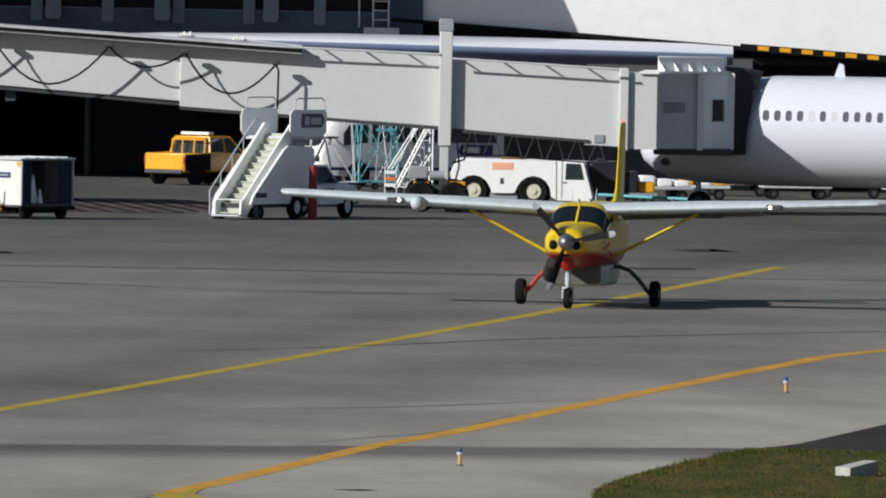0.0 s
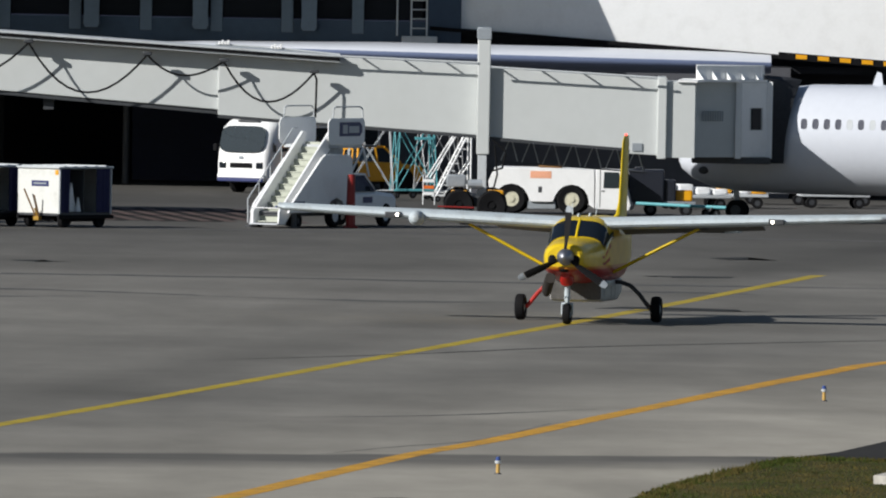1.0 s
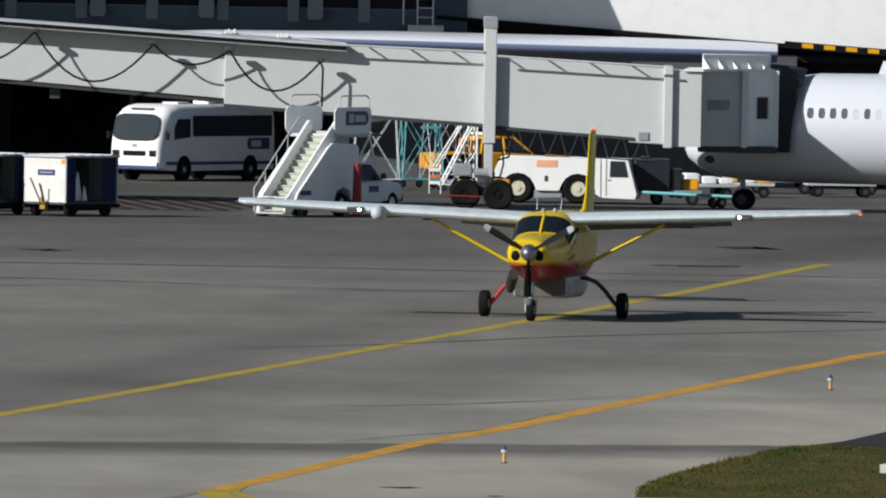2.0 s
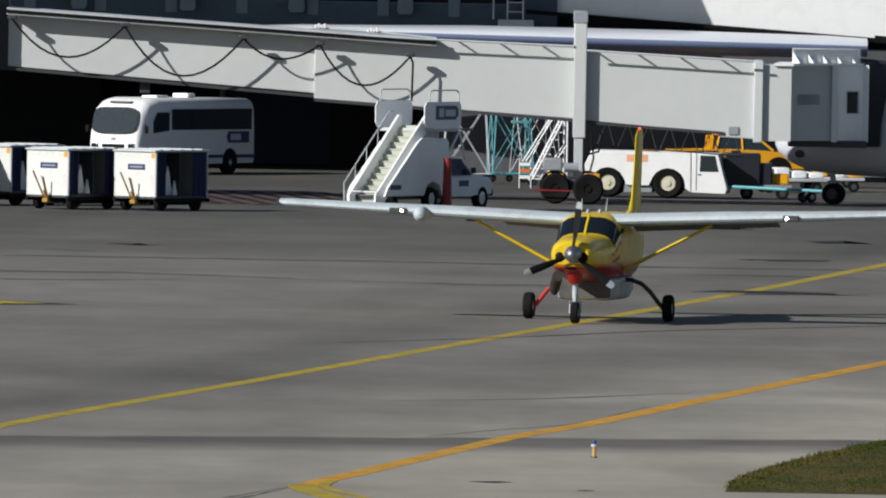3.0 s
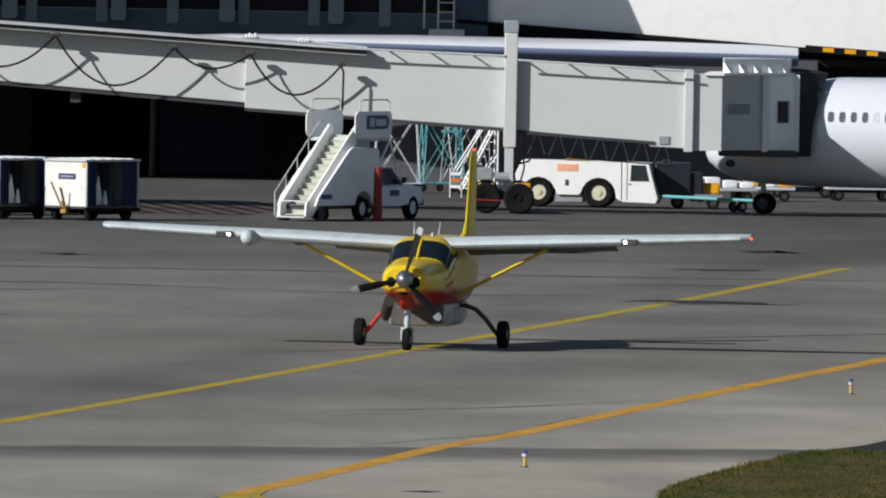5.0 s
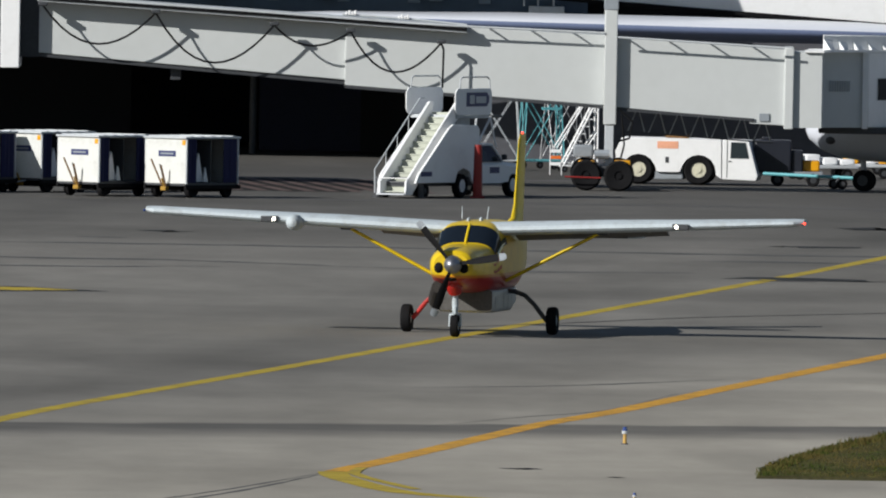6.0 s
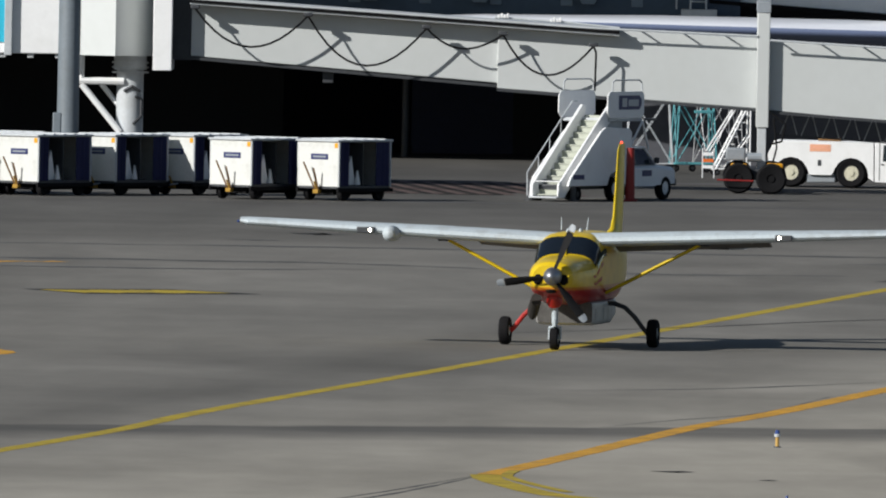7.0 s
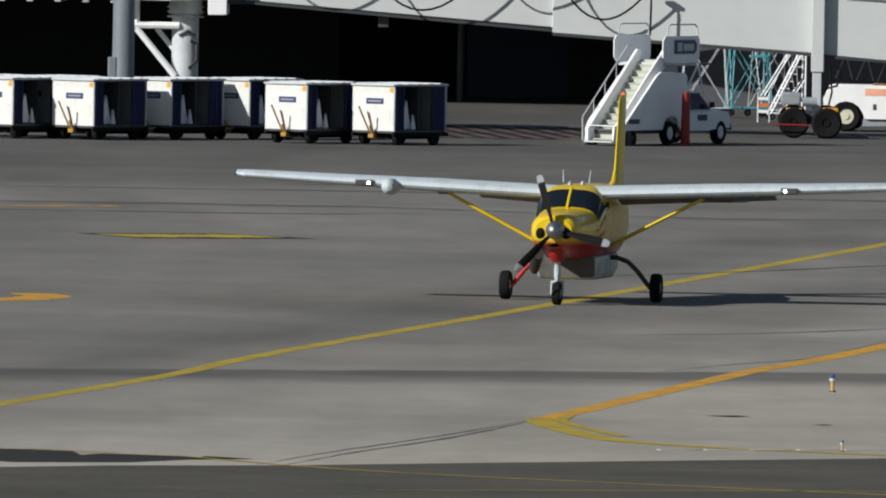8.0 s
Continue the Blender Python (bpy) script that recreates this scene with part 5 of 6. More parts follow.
box(bm, 7.02, 7.12, -0.78, 0.78, 0.42, 0.62, 0.03)
part("front_bumper", bm, M_DGREY, st)
bm = bmesh.new()
box(bm, 4.75, 5.35, -0.862, -0.85, 0.72, 0.9)
part("door_plate", bm, M_NAVY, st, "small navy plate with plain bars")
bm = bmesh.new()
box(bm, 5.45, 5.55, -1.02, -0.86, 1.1, 1.28, 0.03)
part("mirror", bm, M_DGREY, st)
for x in (3.02, 6.29):
    for s in (-1, 1):
        wheel(st, x, s * 0.74, 0.36, 0.36, 0.24, M_WHITE, "wheel", 0.55)
for x, y in ((0.5, 0.7), (0.6, -0.7)):
    bm = bmesh.new()
    rod(bm, (x, y, 0.0), (x, y, 0.5), 0.09, seg=10)
    rod(bm, (x, y, 0.0), (x, y, 0.05), 0.17, seg=10)
    part("stabiliser_leg", bm, M_DGREY, st)
for s in (-1, 1):
    wheel(st, 0.85, s * 0.62, 0.22, 0.22, 0.26, M_DGREY, "dolly_wheel", 0.4)
bm = bmesh.new()
box(bm, -0.28, 0.3, -0.6, 0.34, 0.10, 0.15, 0.01)
part("foot_plate", bm, M_LGREY, st)
bm = bmesh.new()
rod(bm, (-0.1, -0.6, 0.60), (-0.1, 0.34, 0.60), 0.014, seg=8)
for y in (-0.6, 0.34):
    rod(bm, (-0.2, y, 0.12), (-0.1, y, 0.60), 0.02, seg=8)
part("foot_gate", bm, M_WHITE, st, "white gate bar at the foot of the stairs")
# stacked tall red cones beside the truck
cone = thing("traffic_cone", pose(-0.78, 774.6, 0), "tall dull red stack of traffic cones beside the truck", "traffic cone")
bm = bmesh.new()
rod(bm, (0, 0, 0.05), (0, 0, 1.6), 0.145, 0.115, 16)
part("body", bm, M_REDP, cone)
bm = bmesh.new()
box(bm, -0.22, 0.22, -0.22, 0.22, 0.0, 0.06, 0.02)
part("base", bm, M_REDP, cone)

# ---- aircraft tow tractor ----
tug = thing("tow_tractor", pose(3.5, 801.0, 0, 0, 0, -4), "low white aircraft tow tractor with big wheels", "tow tractor")


def arch(x, r, n=8):
    return [(x + r * math.cos(math.pi * i / n), 0.40 + r * math.sin(math.pi * i / n)) for i in range(n + 1)]


bm = bmesh.new()
out = [(0.0, 1.0), (0.2, 1.44), (3.28, 1.42), (3.3, 0.2), (3.1, 0.34)] + [(x, z) for x, z in arch(2.58, 0.56)] + [(1.95, 0.42), (1.35, 0.42)] + [(x, z) for x, z in arch(0.72, 0.56)] + [(0.05, 0.6)]
prism(bm, out, -1.1, 1.1, 0.02)
part("body", bm, M_WHITE, tug, "white engine body with wheel arches")
bm = bmesh.new()
prism(bm, ((3.31, 0.20), (4.36, 0.16), (4.42, 0.32), (4.12, 1.40), (3.31, 1.42)), -1.08, 1.08, 0.025)
tcab = part("cab", bm, M_WHITE, tug, "white driver's cab")
bm = bmesh.new()
prism(bm, ((3.56, 0.85), (4.14, 0.85), (4.03, 1.34), (3.58, 1.35)), -1.092, -1.08)
part("side_window", bm, M_GLASS, tcab)
bm = bmesh.new()
prism(bm, ((3.45, 0.26), (3.47, 0.26), (3.47, 1.42), (3.45, 1.42)), -1.088, -1.08)
box(bm, 3.5, 3.6, -1.10, -1.08, 0.74, 0.77)
part("door_seam", bm, M_DGREY, tcab)
bm = bmesh.new()
box(bm, 1.3, 1.95, -1.108, -1.1, 1.12, 1.34)
part("maker_plate", bm, mat("faded_orange_plate", (0.78, 0.38, 0.24), 0.5, 0, 0.2, 6.0), tug, "faded orange plate")
bm = bmesh.new()
box(bm, 1.55, 1.66, -1.108, -1.1, 0.68, 0.86)
part("latch", bm, M_DGREY, tug)
bm = bmesh.new()
box(bm, 1.5, 2.2, -0.3, 0.3, 1.42, 1.51, 0.02)
part("top_hatch", bm, M_RUST, tug, "ochre hatch on top")
bm = bmesh.new()
box(bm, 1.2, 2.1, -1.0, 1.0, 0.16, 0.42, 0.04)
part("tank", bm, M_GREY, tug)
for x in (0.72, 2.58):
    for s in (-1, 1):
        wheel(tug, x, s * 0.9, 0.47, 0.47, 0.40, mat("cream_rim", (0.6, 0.58, 0.45), 0.5, 0, 0.1, 4.0) if x < 1 and s < 0 else bpy.data.materials["cream_rim"], "wheel", 0.5)
# tow bar to the airliner's nose wheel
tow = thing("tow_bar", pose(8.0, 798.6, 0), "teal tow bar with small wheels", "tow bar")
bm = bmesh.new()
rod(bm, (0, 0, 0.42), (3.0, -2.0, 0.36), 0.05, seg=8)
part("bar", bm, M_TEAL, tow)
for x in (2.15, 2.4):
    wheel(tow, x, -1.5, 0.17, 0.17, 0.1, M_DGREY, "wheel", 0.5)
bm = bmesh.new()
rod(bm, (2.2, -1.6, 0.2), (2.35, -1.55, 0.4), 0.04)
part("wheel_bracket", bm, M_DGREY, tow)

# ---- ground power unit and dollies behind the tractor ----
gpu = thing("ground_power_unit", pose(8.15, 800.5, 0), "dark ground power unit trailer", "power unit")
bm = bmesh.new()
box(bm, -0.42, 0.72, 0, 1.4, 0.42, 1.42, 0.06)
box(bm, 0.70, 1.08, 0.1, 1.3, 0.42, 1.12, 0.05)
box(bm, -0.2, 0.1, 0.3, 0.9, 1.40, 1.50, 0.03)
part("body", bm, mat("dark_navy_panel", (0.014, 0.017, 0.026), 0.45, 0, 0.3, 3.0), gpu)
bm = bmesh.new()
box(bm, -0.42, 1.7, 0.1, 1.3, 0.33, 0.46, 0.02)
part("frame", bm, M_GREY, gpu)
bm = bmesh.new()
box(bm, 1.05, 1.6, 0.3, 1.0, 0.46, 0.8, 0.06)
part("cable_drum", bm, M_YEL, gpu, "yellow cable tray")
for x in (0.3, 1.4):
    for y in (0.1, 1.3):
        wheel(gpu, x, y, 0.2, 0.2, 0.14, M_DGREY, "wheel", 0.5)


def dolly(x, y, a, m, lab, n):
    """A flat cargo dolly with a few sacks."""
    t = thing("cargo_dolly", pose(x, y, 0, 0, 0, a), lab, "cargo dolly", "dollies under the airliner")
    bm = bmesh.new()
    box(bm, -1.1, 1.1, -0.7, 0.7, 0.36, 0.46, 0.02)
    part("deck", bm, M_LGREY, t)
    rnd = random.Random(n)
    for k in range(4):
        bm = bmesh.new()
        c = -0.85 + 0.55 * k
        box(bm, c - 0.24, c + 0.24, -0.4, 0.4, 0.46, 0.46 + rnd.uniform(0.12, 0.4), 0.06)
        part("crate", bm, m if k % 2 else M_WHITE, t)
    for wx in (-0.75, 0.75):
        for wy in (-0.6, 0.6):
            wheel(t, wx, wy, 0.18, 0.18, 0.12, M_DGREY, "wheel", 0.5)


for k, (x, y, a, m) in enumerate(((9.9, 812, 10, M_WHITE), (11.2, 815, 0, M_YEL), (14.4, 818, 5, M_ORP), (16.2, 822, 0, M_WHITE), (18.3, 818, 8, M_YEL), (20.6, 823, 0, M_WHITE), (12.6, 822, 0, M_WHITE))):
    dolly(x, y, a, m, "low white cargo dolly with small crates" if m is M_WHITE else "low cargo dolly with coloured crates", k)

# ---- lattice stands beyond the stair truck ----
def lattice(name, at, w, d, h_, material, label, r=0.03, n=4):
    """A frame of posts, rings and crossed braces."""
    t = thing(name, at, label, "work stand", "lattice work stands")
    cs = [(-w / 2, -d / 2), (w / 2, -d / 2), (w / 2, d / 2), (-w / 2, d / 2)]
    for x, y in cs:
        bm = bmesh.new()
        rod(bm, (x, y, 0.12), (x * 0.8, y * 0.8, h_), r, seg=8)
        part("post", bm, material, t)
        wheel(t, x, y, 0.12, 0.12, 0.07, M_DGREY, "castor", 0.5)
    for k in range(n + 1):
        z = 0.25 + (h_ - 0.3) * k / n
        f = 1 - 0.2 * z / h_
        for (x0, y0), (x1, y1) in zip(cs, cs[1:] + cs[:1]):
            if k in (0, n):
                bm = bmesh.new()
                rod(bm, (x0 * f, y0 * f, z), (x1 * f, y1 * f, z), r, seg=8)
                part("ring_bar", bm, material, t)
            if k % 2 == 0 and k < n:
                z2 = 0.25 + (h_ - 0.3) * (k + 2) / n
                f2 = 1 - 0.2 * z2 / h_
                for p, q in (((x0, y0), (x1, y1)), ((x1, y1), (x0, y0))):
                    bm = bmesh.new()
                    rod(bm, (p[0] * f, p[1] * f, z), (q[0] * f2, q[1] * f2, z2), r * 0.75, seg=6)
                    part("brace", bm, material, t)
    return t


teal = lattice("work_stand", pose(1.15, 818.6, 0.06, 0, 0, 14), 1.35, 0.9, 2.35, M_TEAL, "teal tubular aircraft work stand on castors", 0.024, 2)
for x0, x1, z0, z1 in ((-0.70, 0.75, 0.24, 0.31), (-0.1, 0.5, 1.86, 1.95)):
    bm = bmesh.new()
    box(bm, x0, x1, -0.50, -0.42, z0, z1, 0.01)
    part("deck_rail", bm, M_TEAL, teal)
lattice("work_stand", pose(-0.25, 818.0, 0.06, 0, 0, 4), 1.5, 0.7, 2.45, M_LGREY, "pale tubular work stand on castors", 0.014, 2)
lattice("work_stand", pose(1.95, 821.5, 0, 0, 0, 24), 1.3, 1.1, 2.5, M_STEEL, "galvanised tubular work stand on castors", 0.018, 2)
steps = thing("mobile_steps", pose(1.95, 817.0, 0, 0, 0, 8), "white mobile steps with lattice sides", "steps")
for s in (-1, 1):
    bm = bmesh.new()
    pipe(bm, [(-0.15, s * 0.35, 0.15), (0.95, s * 0.35, 2.35)], 0.035)
    pipe(bm, [(-0.35, s * 0.35, 0.75), (0.75, s * 0.35, 2.55), (0.95, s * 0.35, 2.35)], 0.025)
    pipe(bm, [(0.95, s * 0.35, 2.3), (0.95, s * 0.35, 0.12)], 0.03)
    pipe(bm, [(-0.15, s * 0.35, 0.2), (0.95, s * 0.35, 0.2)], 0.03)
    pipe(bm, [(0.95, s * 0.35, 1.3), (0.2, s * 0.35, 0.2)], 0.025)
    part("side_frame", bm, M_WHITE, steps)
for k in range(9):
    bm = bmesh.new()
    box(bm, -0.12 + 0.115 * k, 0.1 + 0.115 * k, -0.35, 0.35, 0.28 + 0.23 * k, 0.31 + 0.23 * k)
    part("step", bm, M_WHITE, steps)
for x in (-0.1, 0.9):
    for s in (-1, 1):
        wheel(steps, x, s * 0.4, 0.1, 0.1, 0.06, M_DGREY, "castor", 0.5)
barrier = thing("barrier", pose(1.62, 812.0, 0), "small orange and white work barrier", "barrier")
for k in range(3):
    bm = bmesh.new()
    box(bm, -0.16, 0.16, -0.02, 0.02, 0.3 + 0.2 * k, 0.40 + 0.2 * k)
    part("board", bm, M_ORP if k % 2 else M_WHITE, barrier)
for x in (-0.18, 0.18):
    bm = bmesh.new()
    rod(bm, (x, 0.05, 0), (x, 0, 0.95), 0.02, seg=6)
    part("leg", bm, M_WHITE, barrier)

# ---- the airliner at the bridge; x forward along its axis, origin under its nose ----
AX = (-0.976, 0.217)
jet = thing("airliner", pose(9.25, 795.5, 0, 0, 0, math.degrees(math.atan2(AX[1], AX[0]))), "white passenger jet parked nose-in at the bridge", "airliner")
secs = [(0.0, 0.05, 1.80, 1.90), (-0.12, 0.28, 1.56, 2.10), (-0.5, 0.62, 1.26, 2.50), (-1.1, 0.98, 1.02, 3.0), (-1.9, 1.30, 0.92, 3.62), (-2.9, 1.52, 0.88, 4.06), (-4.2, 1.64, 0.86, 4.24), (-6, 1.65, 0.86, 4.26), (-26, 1.65, 0.86, 4.26), (-30, 1.3, 1.3, 4.26), (-35, 0.4, 2.9, 4.0)]
bm = bmesh.new()
loft(bm, [ring(x, w, zb, zt, 2.0, 48) for x, w, zb, zt in secs])
jb = part("fuselage", bm, M_AIRLINER, jet, "smooth white fuselage", smooth=50)
M_CABINWIN = glass("cabin_window", (0.02, 0.025, 0.05), 0.55)
for k in range(46):
    x = -4.21 - 0.357 * k
    bm = bmesh.new()
    zc = 3.05
    rows2 = []
    for i in range(12):
        a = math.tau * i / 12
        z = zc + 0.16 * math.copysign(abs(math.sin(a)) ** 0.6, math.sin(a))
        rows2.append(bm.verts.new((x + 0.095 * math.copysign(abs(math.cos(a)) ** 0.6, math.cos(a)), 1.65 * math.sqrt(1 - ((z - 2.56) / 1.70) ** 2) + 0.004, z)))
    bm.faces.new(rows2)
    part("cabin_window", bm, M_LGREY if k in (4, 6) else M_CABINWIN, jb, smooth=None)
for x in (-6.0,):
    bm = bmesh.new()
    prism(bm, ((x, 4.22), (x - 0.35, 4.22), (x - 0.3, 4.62), (x - 0.16, 4.66)), -0.02, 0.02)
    part("blade_antenna", bm, M_AIRLINER, jb)
bm = bmesh.new()
bmesh.ops.create_uvsphere(bm, u_segments=12, v_segments=8, radius=1, matrix=Matrix.Translation((-0.95, 0.86, 1.55)) @ Matrix.Diagonal((0.16, 0.05, 0.12, 1)))
part("sensor_panel", bm, M_DGREY, jb)
bm = bmesh.new()
rod(bm, (-1.85, 0, 0.3), (-1.8, 0, 1.1), 0.09, seg=10)
rod(bm, (-1.85, -0.22, 0.33), (-1.85, 0.22, 0.33), 0.06, seg=8)
part("nose_gear", bm, M_LGREY, jet)
for s in (-1, 1):
    wheel(jet, -1.85, s * 0.2, 0.33, 0.33, 0.2, M_DGREY, "nose_wheel", 0.5)
    bm = bmesh.new()
    loft(bm, [airfoil(s * y, le, c, z, 0.11) for y, le, c, z in ((0.8, -13.0, 5.6, 1.15), (6.0, -15.6, 3.0, 1.5), (14.0, -19.5, 1.3, 2.0))])
    part("wing", bm, M_LGREY, jet)
    wheel(jet, -16.2, s * 2.6, 0.5, 0.5, 0.4, M_LGREY, "main_wheel", 0.5)
    bm = bmesh.new()
    rod(bm, (-16.2, s * 2.6, 0.4), (-16.0, s * 2.3, 1.4), 0.1)
    part("main_gear", bm, M_LGREY, jet)
bm = bmesh.new()
loft(bm, [[(p[0], p[2], z) for p in airfoil(0, le, c, 0, 0.1)] for z, le, c in ((3.9, -28, 6.0), (9.0, -33, 3.0))])
part("tail_fin", bm, M_AIRLINER, jet)

# ---- minibus ----
bus = thing("minibus", pose(-8, 824, 0, 0, 0, 237), "white airport minibus driving past the terminal", "minibus")


def bus_ring(x, w, z0, z1, rr):
    return [(x, -w, z0), (x, w, z0), (x, w, (z0 + z1) / 2), (x, w * 0.97, z1 - rr), (x, w * 0.90, z1 - rr * 0.4), (x, w * 0.7, z1), (x, -w * 0.7, z1), (x, -w * 0.90, z1 - rr * 0.4), (x, -w * 0.97, z1 - rr), (x, -w, (z0 + z1) / 2)]


bm = bmesh.new()
loft(bm, [bus_ring(*s) for s in ((-5.4, 0.90, 0.5, 2.28, 0.3), (-5.2, 1.0, 0.35, 2.40, 0.25), (0.3, 1.02, 0.32, 2.44, 0.24), (0.8, 1.0, 0.34, 2.38, 0.25), (1.22, 0.96, 0.38, 2.16, 0.3), (1.42, 0.92, 0.42, 1.5, 0.2), (1.5, 0.86, 0.45, 1.2, 0.2))])
part("body", bm, M_WHITE, bus, "white rounded minibus body", smooth=50)
for s in (-1, 1):
    for k in range(4):
        a, b = -5.05 + 1.18 * k, -5.05 + 1.18 * k + 1.16
        bm = bmesh.new()
        prism(bm, ((a, 1.42), (b, 1.42), (b, 2.08), (a, 2.08)), s * 1.005, s * 1.03)
        part("side_window", bm, M_GLASS, bus, "dark tinted side glass")
    bm = bmesh.new()
    prism(bm, ((-0.2, 1.40), (0.72, 1.32), (0.72, 1.7), (0.5, 1.98), (-0.2, 1.98)), s * 0.995, s * 1.028)
    part("door_window", bm, M_GLASS, bus)
    bm = bmesh.new()
    box(bm, -5.3, 1.2, s * 1.005, s * 1.03, 0.52, 0.62)
    part("stripe", bm, M_NAVY, bus, "navy line along the sill")
    bm = bmesh.new()
    prism(bm, ((-4.9, 1.0), (-3.7, 1.0), (-3.6, 1.18), (-3.7, 1.36), (-4.9, 1.36)), s * 1.012, s * 1.034)
    pl = part("side_plate", bm, M_NAVY, bus, "navy plate with plain bars")
    bm = bmesh.new()
    box(bm, -4.4, -3.8, s * 1.034, s * 1.04, 1.08, 1.28)
    part("plate_bar", bm, M_LGREY, pl)
    for x in (0.15, -3.8):
        bm = bmesh.new()
        rod(bm, (x, s * 0.85, 0.4), (x, s * 1.032, 0.4), 0.42, seg=24)
        part("wheel_arch", bm, M_BLACK, bus)
        wheel(bus, x, s * 0.95, 0.37, 0.37, 0.22, M_LGREY, "wheel", 0.55)
    bm = bmesh.new()
    rod(bm, (1.1, s * 0.95, 1.6), (1.3, s * 1.1, 1.5), 0.02, seg=6)
    box(bm, 1.27, 1.33, s * 1.06, s * 1.18, 1.32, 1.55, 0.02)
    part("mirror", bm, M_BLACK, bus)
bm = bmesh.new()
vs = []
for k in range(28):
    a = math.tau * k / 28
    y, z = 0.95 * math.copysign(abs(math.cos(a)) ** 0.42, math.cos(a)), 1.72 + 0.42 * math.copysign(abs(math.sin(a)) ** 0.42, math.sin(a))
    vs.append(bm.verts.new((1.285 + 0.115 * min(1.0, (2.14 - z) / 0.36) + 0.11 * max(0.0, (1.78 - z) / 0.44) + 0.03 - 0.02 * (abs(y) / 0.95) ** 4, y * 0.88, z)))
bm.faces.new(vs)
bmesh.ops.solidify(bm, geom=bm.faces[:], thickness=-0.02)
part("windscreen", bm, M_GLASS, bus, "large dark windscreen")
bm = bmesh.new()
box(bm, 1.44, 1.53, -0.42, 0.42, 0.80, 0.96, 0.02)
part("grille", bm, M_BLACK, bus, "black front grille")
bm = bmesh.new()
box(bm, 1.44, 1.575, -0.86, 0.86, 0.36, 0.50, 0.03)
part("bumper_strip", bm, M_NAVY, bus, "navy strip along the bumper")
bm = bmesh.new()
box(bm, 1.47, 1.525, -0.09, 0.09, 1.08, 1.18, 0.02)
part("badge", bm, M_GREY, bus)
bm = bmesh.new()
box(bm, 1.38, 1.56, -0.88, 0.88, 0.36, 0.62, 0.05)
part("bumper", bm, M_WHITE, bus)
for s in (-1, 1):
    bm = bmesh.new()
    box(bm, 1.44, 1.535, s * 0.56, s * 0.82, 0.78, 0.98, 0.03)
    part("headlight", bm, M_BLUEGLASS, bus)
for x, w in ((-0.9, 0.35), (-2.6, 0.22)):
    bm = bmesh.new()
    box(bm, x - w, x + w, -0.3, 0.3, 2.42, 2.50 if x > -2 else 2.56, 0.04)
    part("roof_vent", bm, M_WHITE, bus)
bm = bmesh.new()
box(bm, 0.95, 1.12, -0.4, 0.4, 2.26, 2.32, 0.02)
part("marker_light", bm, M_DGREY, bus)

# ---- yellow pickup ----
pick = thing("pickup_truck", pose(-4.5, 827, 0, 0, 0, 39), "yellow airport service pickup driving away under the bridge", "pickup truck")
bm = bmesh.new()
prism(bm, ((-1.9, 0.45), (-1.9, 1.12), (0.1, 1.12), (0.1, 1.18), (1.5, 1.12), (2.75, 1.0), (2.9, 0.8), (2.9, 0.45)), -0.86, 0.86, 0.05)
part("body", bm, M_YEL, pick, "orange-yellow pickup body")
bm = bmesh.new()
loft(bm, [[(x0, -0.84, 1.12), (x1, -0.84, 1.12), (x1, 0.84, 1.12), (x0, 0.84, 1.12)] if z < 1.2 else [(x0, -0.72, z), (x1, -0.72, z), (x1, 0.72, z), (x0, 0.72, z)] for x0, x1, z in ((-0.3, 1.75, 1.12), (-0.15, 1.05, 1.68))])
part("cab_glass", bm, M_GLASS, pick)
bm = bmesh.new()
box(bm, -0.2, 1.1, -0.74, 0.74, 1.63, 1.72, 0.03)
for s in (-1, 1):
    for a, b in (((-0.3, 1.12), (-0.17, 1.68)), ((0.65, 1.12), (0.62, 1.68)), ((1.75, 1.12), (1.05, 1.68))):
        rod(bm, (a[0], s * 0.84, a[1]), (b[0], s * 0.73, b[1]), 0.045, seg=6)
part("cab_roof", bm, M_YEL, pick)
bm = bmesh.new()
for y in (-0.7, -0.25, 0.25, 0.7):
    rod(bm, (-0.45, y, 1.1), (-0.4, y, 1.6), 0.03, seg=6)
rod(bm, (-0.4, -0.7, 1.6), (-0.4, 0.7, 1.6), 0.03, seg=6)
part("headboard", bm, M_YEL, pick, "yellow tubular headboard")
bm = bmesh.new()
box(bm, -0.05, 0.3, -0.6, 0.6, 1.76, 1.86, 0.03)
rod(bm, (0.1, -0.4, 1.7), (0.1, -0.4, 1.8), 0.03), rod(bm, (0.1, 0.4, 1.7), (0.1, 0.4, 1.8), 0.03)
part("light_bar", bm, M_WHITE, pick, "white roof light bar")
bm = bmesh.new()
box(bm, -1.93, -1.9, -0.8, 0.8, 0.55, 1.08, 0.01)
part("tailgate", bm, M_YEL, pick)
# A black sheet over the right bed side stands in for its shade.
bm = bmesh.new()
prism(bm, ((-1.84, 0.5), (-0.3, 0.5), (-0.3, 1.10), (-1.84, 1.06)), -0.885, -0.862)
part("bed_side", bm, M_BLACK, pick, "black sheet added for the shade on the load bed side")
for s in (-1, 1):
    bm = bmesh.new()
    box(bm, -1.92, -1.86, s * 0.78, s * 0.87, 0.75, 1.0, 0.01)
    part("tail_light", bm, M_REDP, pick)
    for x in (-1.1, 1.95):
        wheel(pick, x, s * 0.76, 0.37, 0.37, 0.24, M_DGREY, "wheel", 0.55)
        bm = bmesh.new()
        rod(bm, (x, s * 0.7, 0.45), (x, s * 0.872, 0.45), 0.46, seg=20)
        part("wheel_arch", bm, M_BLACK, pick)
bm = bmesh.new()
box(bm, -2.0, -1.88, -0.8, 0.8, 0.40, 0.54, 0.03)
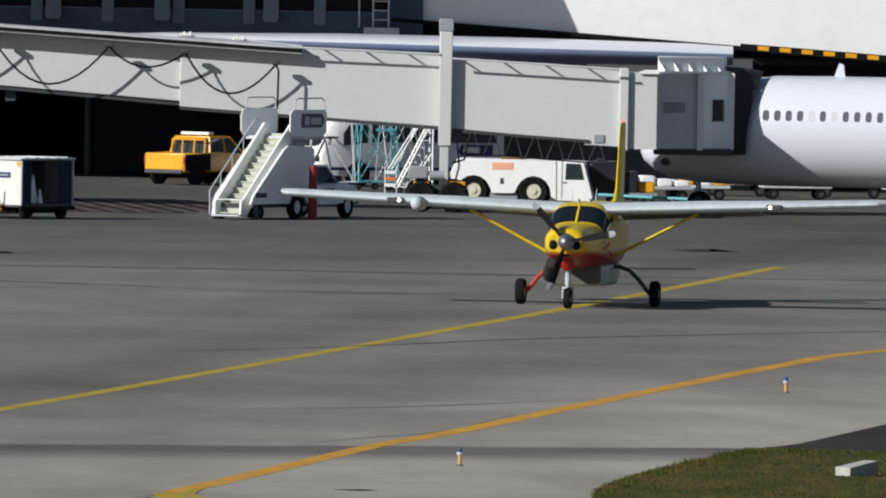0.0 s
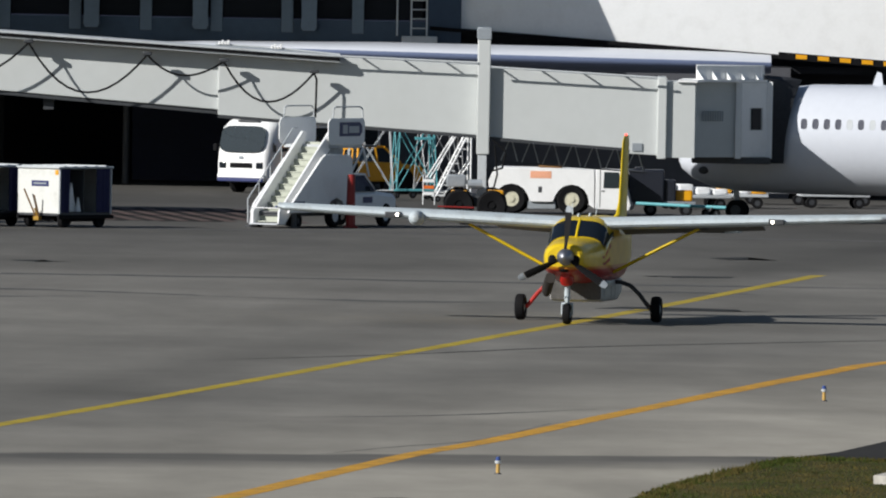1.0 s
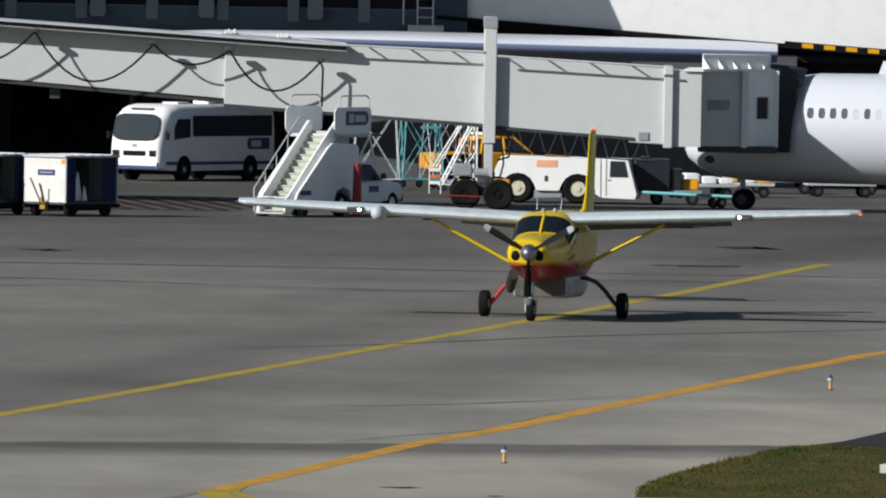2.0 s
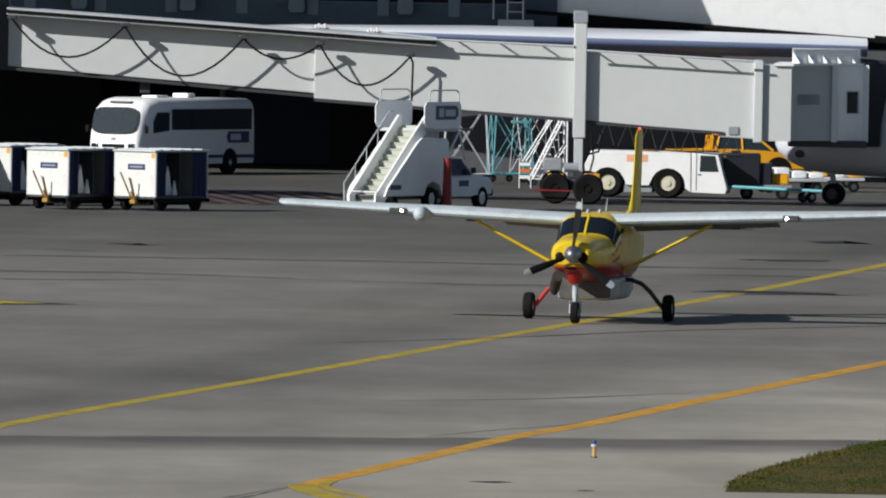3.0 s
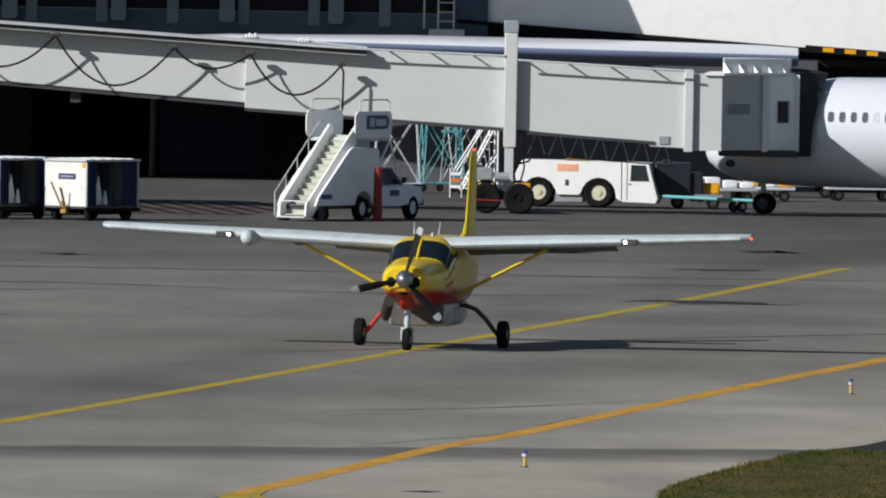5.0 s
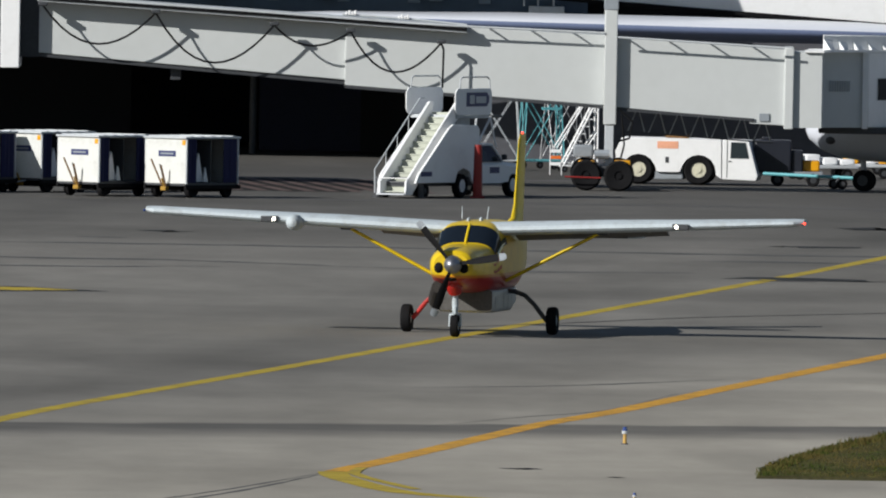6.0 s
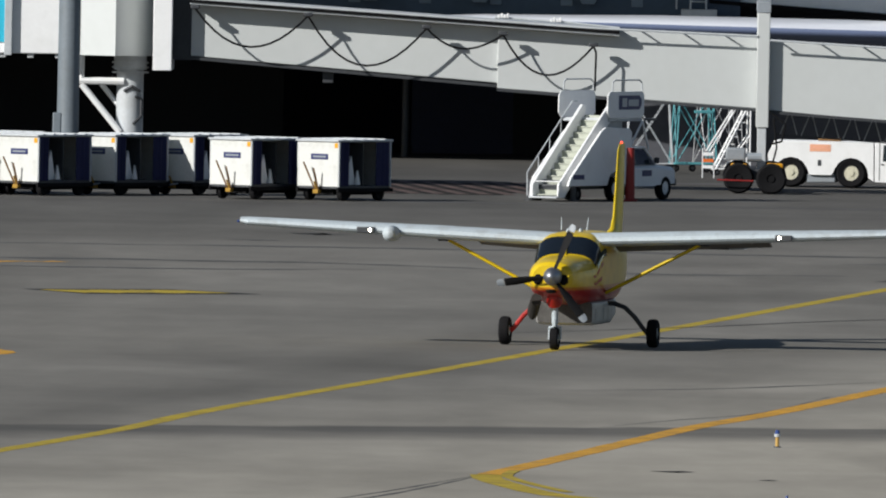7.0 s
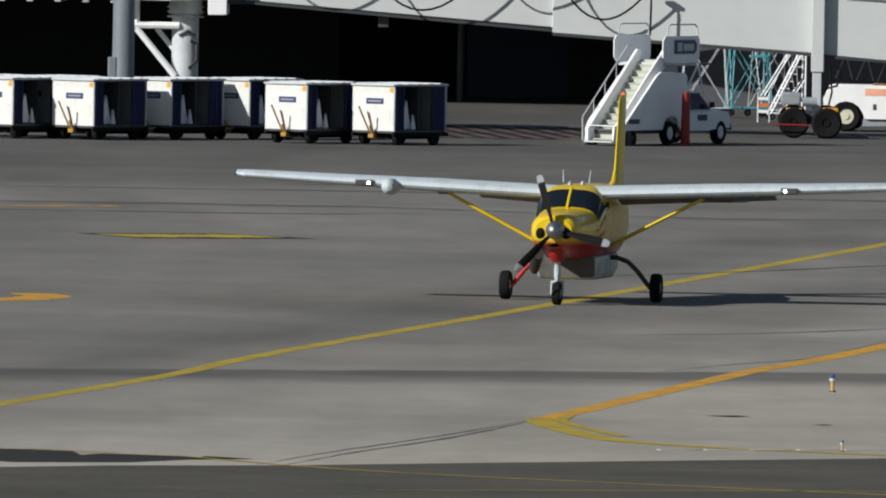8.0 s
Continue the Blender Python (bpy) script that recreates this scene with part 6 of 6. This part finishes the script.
part("rear_bumper", bm, M_DGREY, pick)
# a small truck: nine tenths of the size drawn above
done = set()
for o in pick.children_recursive:
    o.location *= 0.9
    if o.data and o.data.name not in done:
        done.add(o.data.name)
        o.data.transform(Matrix.Diagonal((0.9, 0.9, 0.9, 1)))


# ---- what moves ----
PROP = ((0.0, (79, 11, 64, 116, 51, 106, 35, 91, 21, 75, 4, 60, 112)),
        (2.3, (105, 40, 95, 26, 85, 15, 73, 7, 64, 116, 53, 107, 38, 95, 29, 86, 19, 76, 9, 69)),
        (5.3, (53, 109, 46, 100, 36, 92, 23, 80, 9, 65, 0, 58, 109, 47, 101, 36, 91, 22, 78, 15, 72, 9, 67, 0, 58, 112, 49, 103)))


def prop_turns():
    """The propeller's turn in degrees at every tenth of a second; it passes a blade and a bit each time."""
    seen = {round(t0 * 10) + i: a for t0, angles in PROP for i, a in enumerate(angles)}
    turn, rows = -79.0, []
    for k in range(81):
        if k in seen:
            step = (-seen[k] - turn - 67 + 60) % 120 - 60 + 67
            turn += step if k else 0
        else:
            turn += 66.5
        rows.append((k / 10, turn))
    return rows


def taxi(t):
    """Where the aircraft's nose wheel stands at t, and its heading."""
    x = 5.954 - 1.0202 * t - 0.04336 * t * t + 0.00294 * t ** 3
    y = 668.75 - 8.413 * t - 0.1 * t * t
    vx, vy = -1.0202 - 0.08672 * t + 0.00882 * t * t, -8.413 - 0.2 * t
    return x, y, math.degrees(math.atan2(vy, vx)) - 1.0


def drive(ob, rows, speed):
    """Keys a vehicle through rows of (seconds, x, y, heading) and turns its wheels."""
    walk(ob, [(t, pose(x, y, 0, 0, 0, a)) for t, x, y, a in rows])
    for w in ob.children:
        if w.name.startswith("wheel") and not w.name.startswith("wheel_arch"):
            p = w.location.copy()
            walk(w, [(k / FPS, pose(*p, 0, math.degrees(speed * k / FPS / p.z), 0)) for k in range(241)])


def motions():
    walk(plane, [(k / 2, pose(taxi(k / 2)[0], taxi(k / 2)[1], 0, 0, 0, taxi(k / 2)[2])) for k in range(17)])
    walk(prop, [(t, pose(0.97, 0.05, 1.74, a)) for t, a in prop_turns()])
    for w in plane.children:
        if "_wheel" in w.name:
            p = w.location.copy()
            gone = lambda t: 8.47 * t + 0.1 * t * t
            walk(w, [(k / FPS, pose(*p, 0, math.degrees(gone(k / FPS) / p.z), 0)) for k in range(241)])
    drive(bus, [(0.0, 0.2, 827.4, 212), (1.0, -3.55, 827.0, 238), (2.5, -8.9, 825.0, 238), (3.5, -12.4, 823.2, 238), (5.0, -17.6, 820.4, 238), (8.0, -28.5, 815.0, 238)], 4.0)
    drive(pick, [(0.0, -4.60, 825.6, 56), (1.0, -0.95, 827.6, 42), (2.3, 4.3, 828.4, 20), (2.5, 5.2, 828.5, 16), (3.0, 7.9, 828.9, 9), (3.5, 11.5, 829.3, 4), (4.0, 15.5, 829.5, 0), (8.0, 44.0, 829.6, 0)], 4.1)


motions()
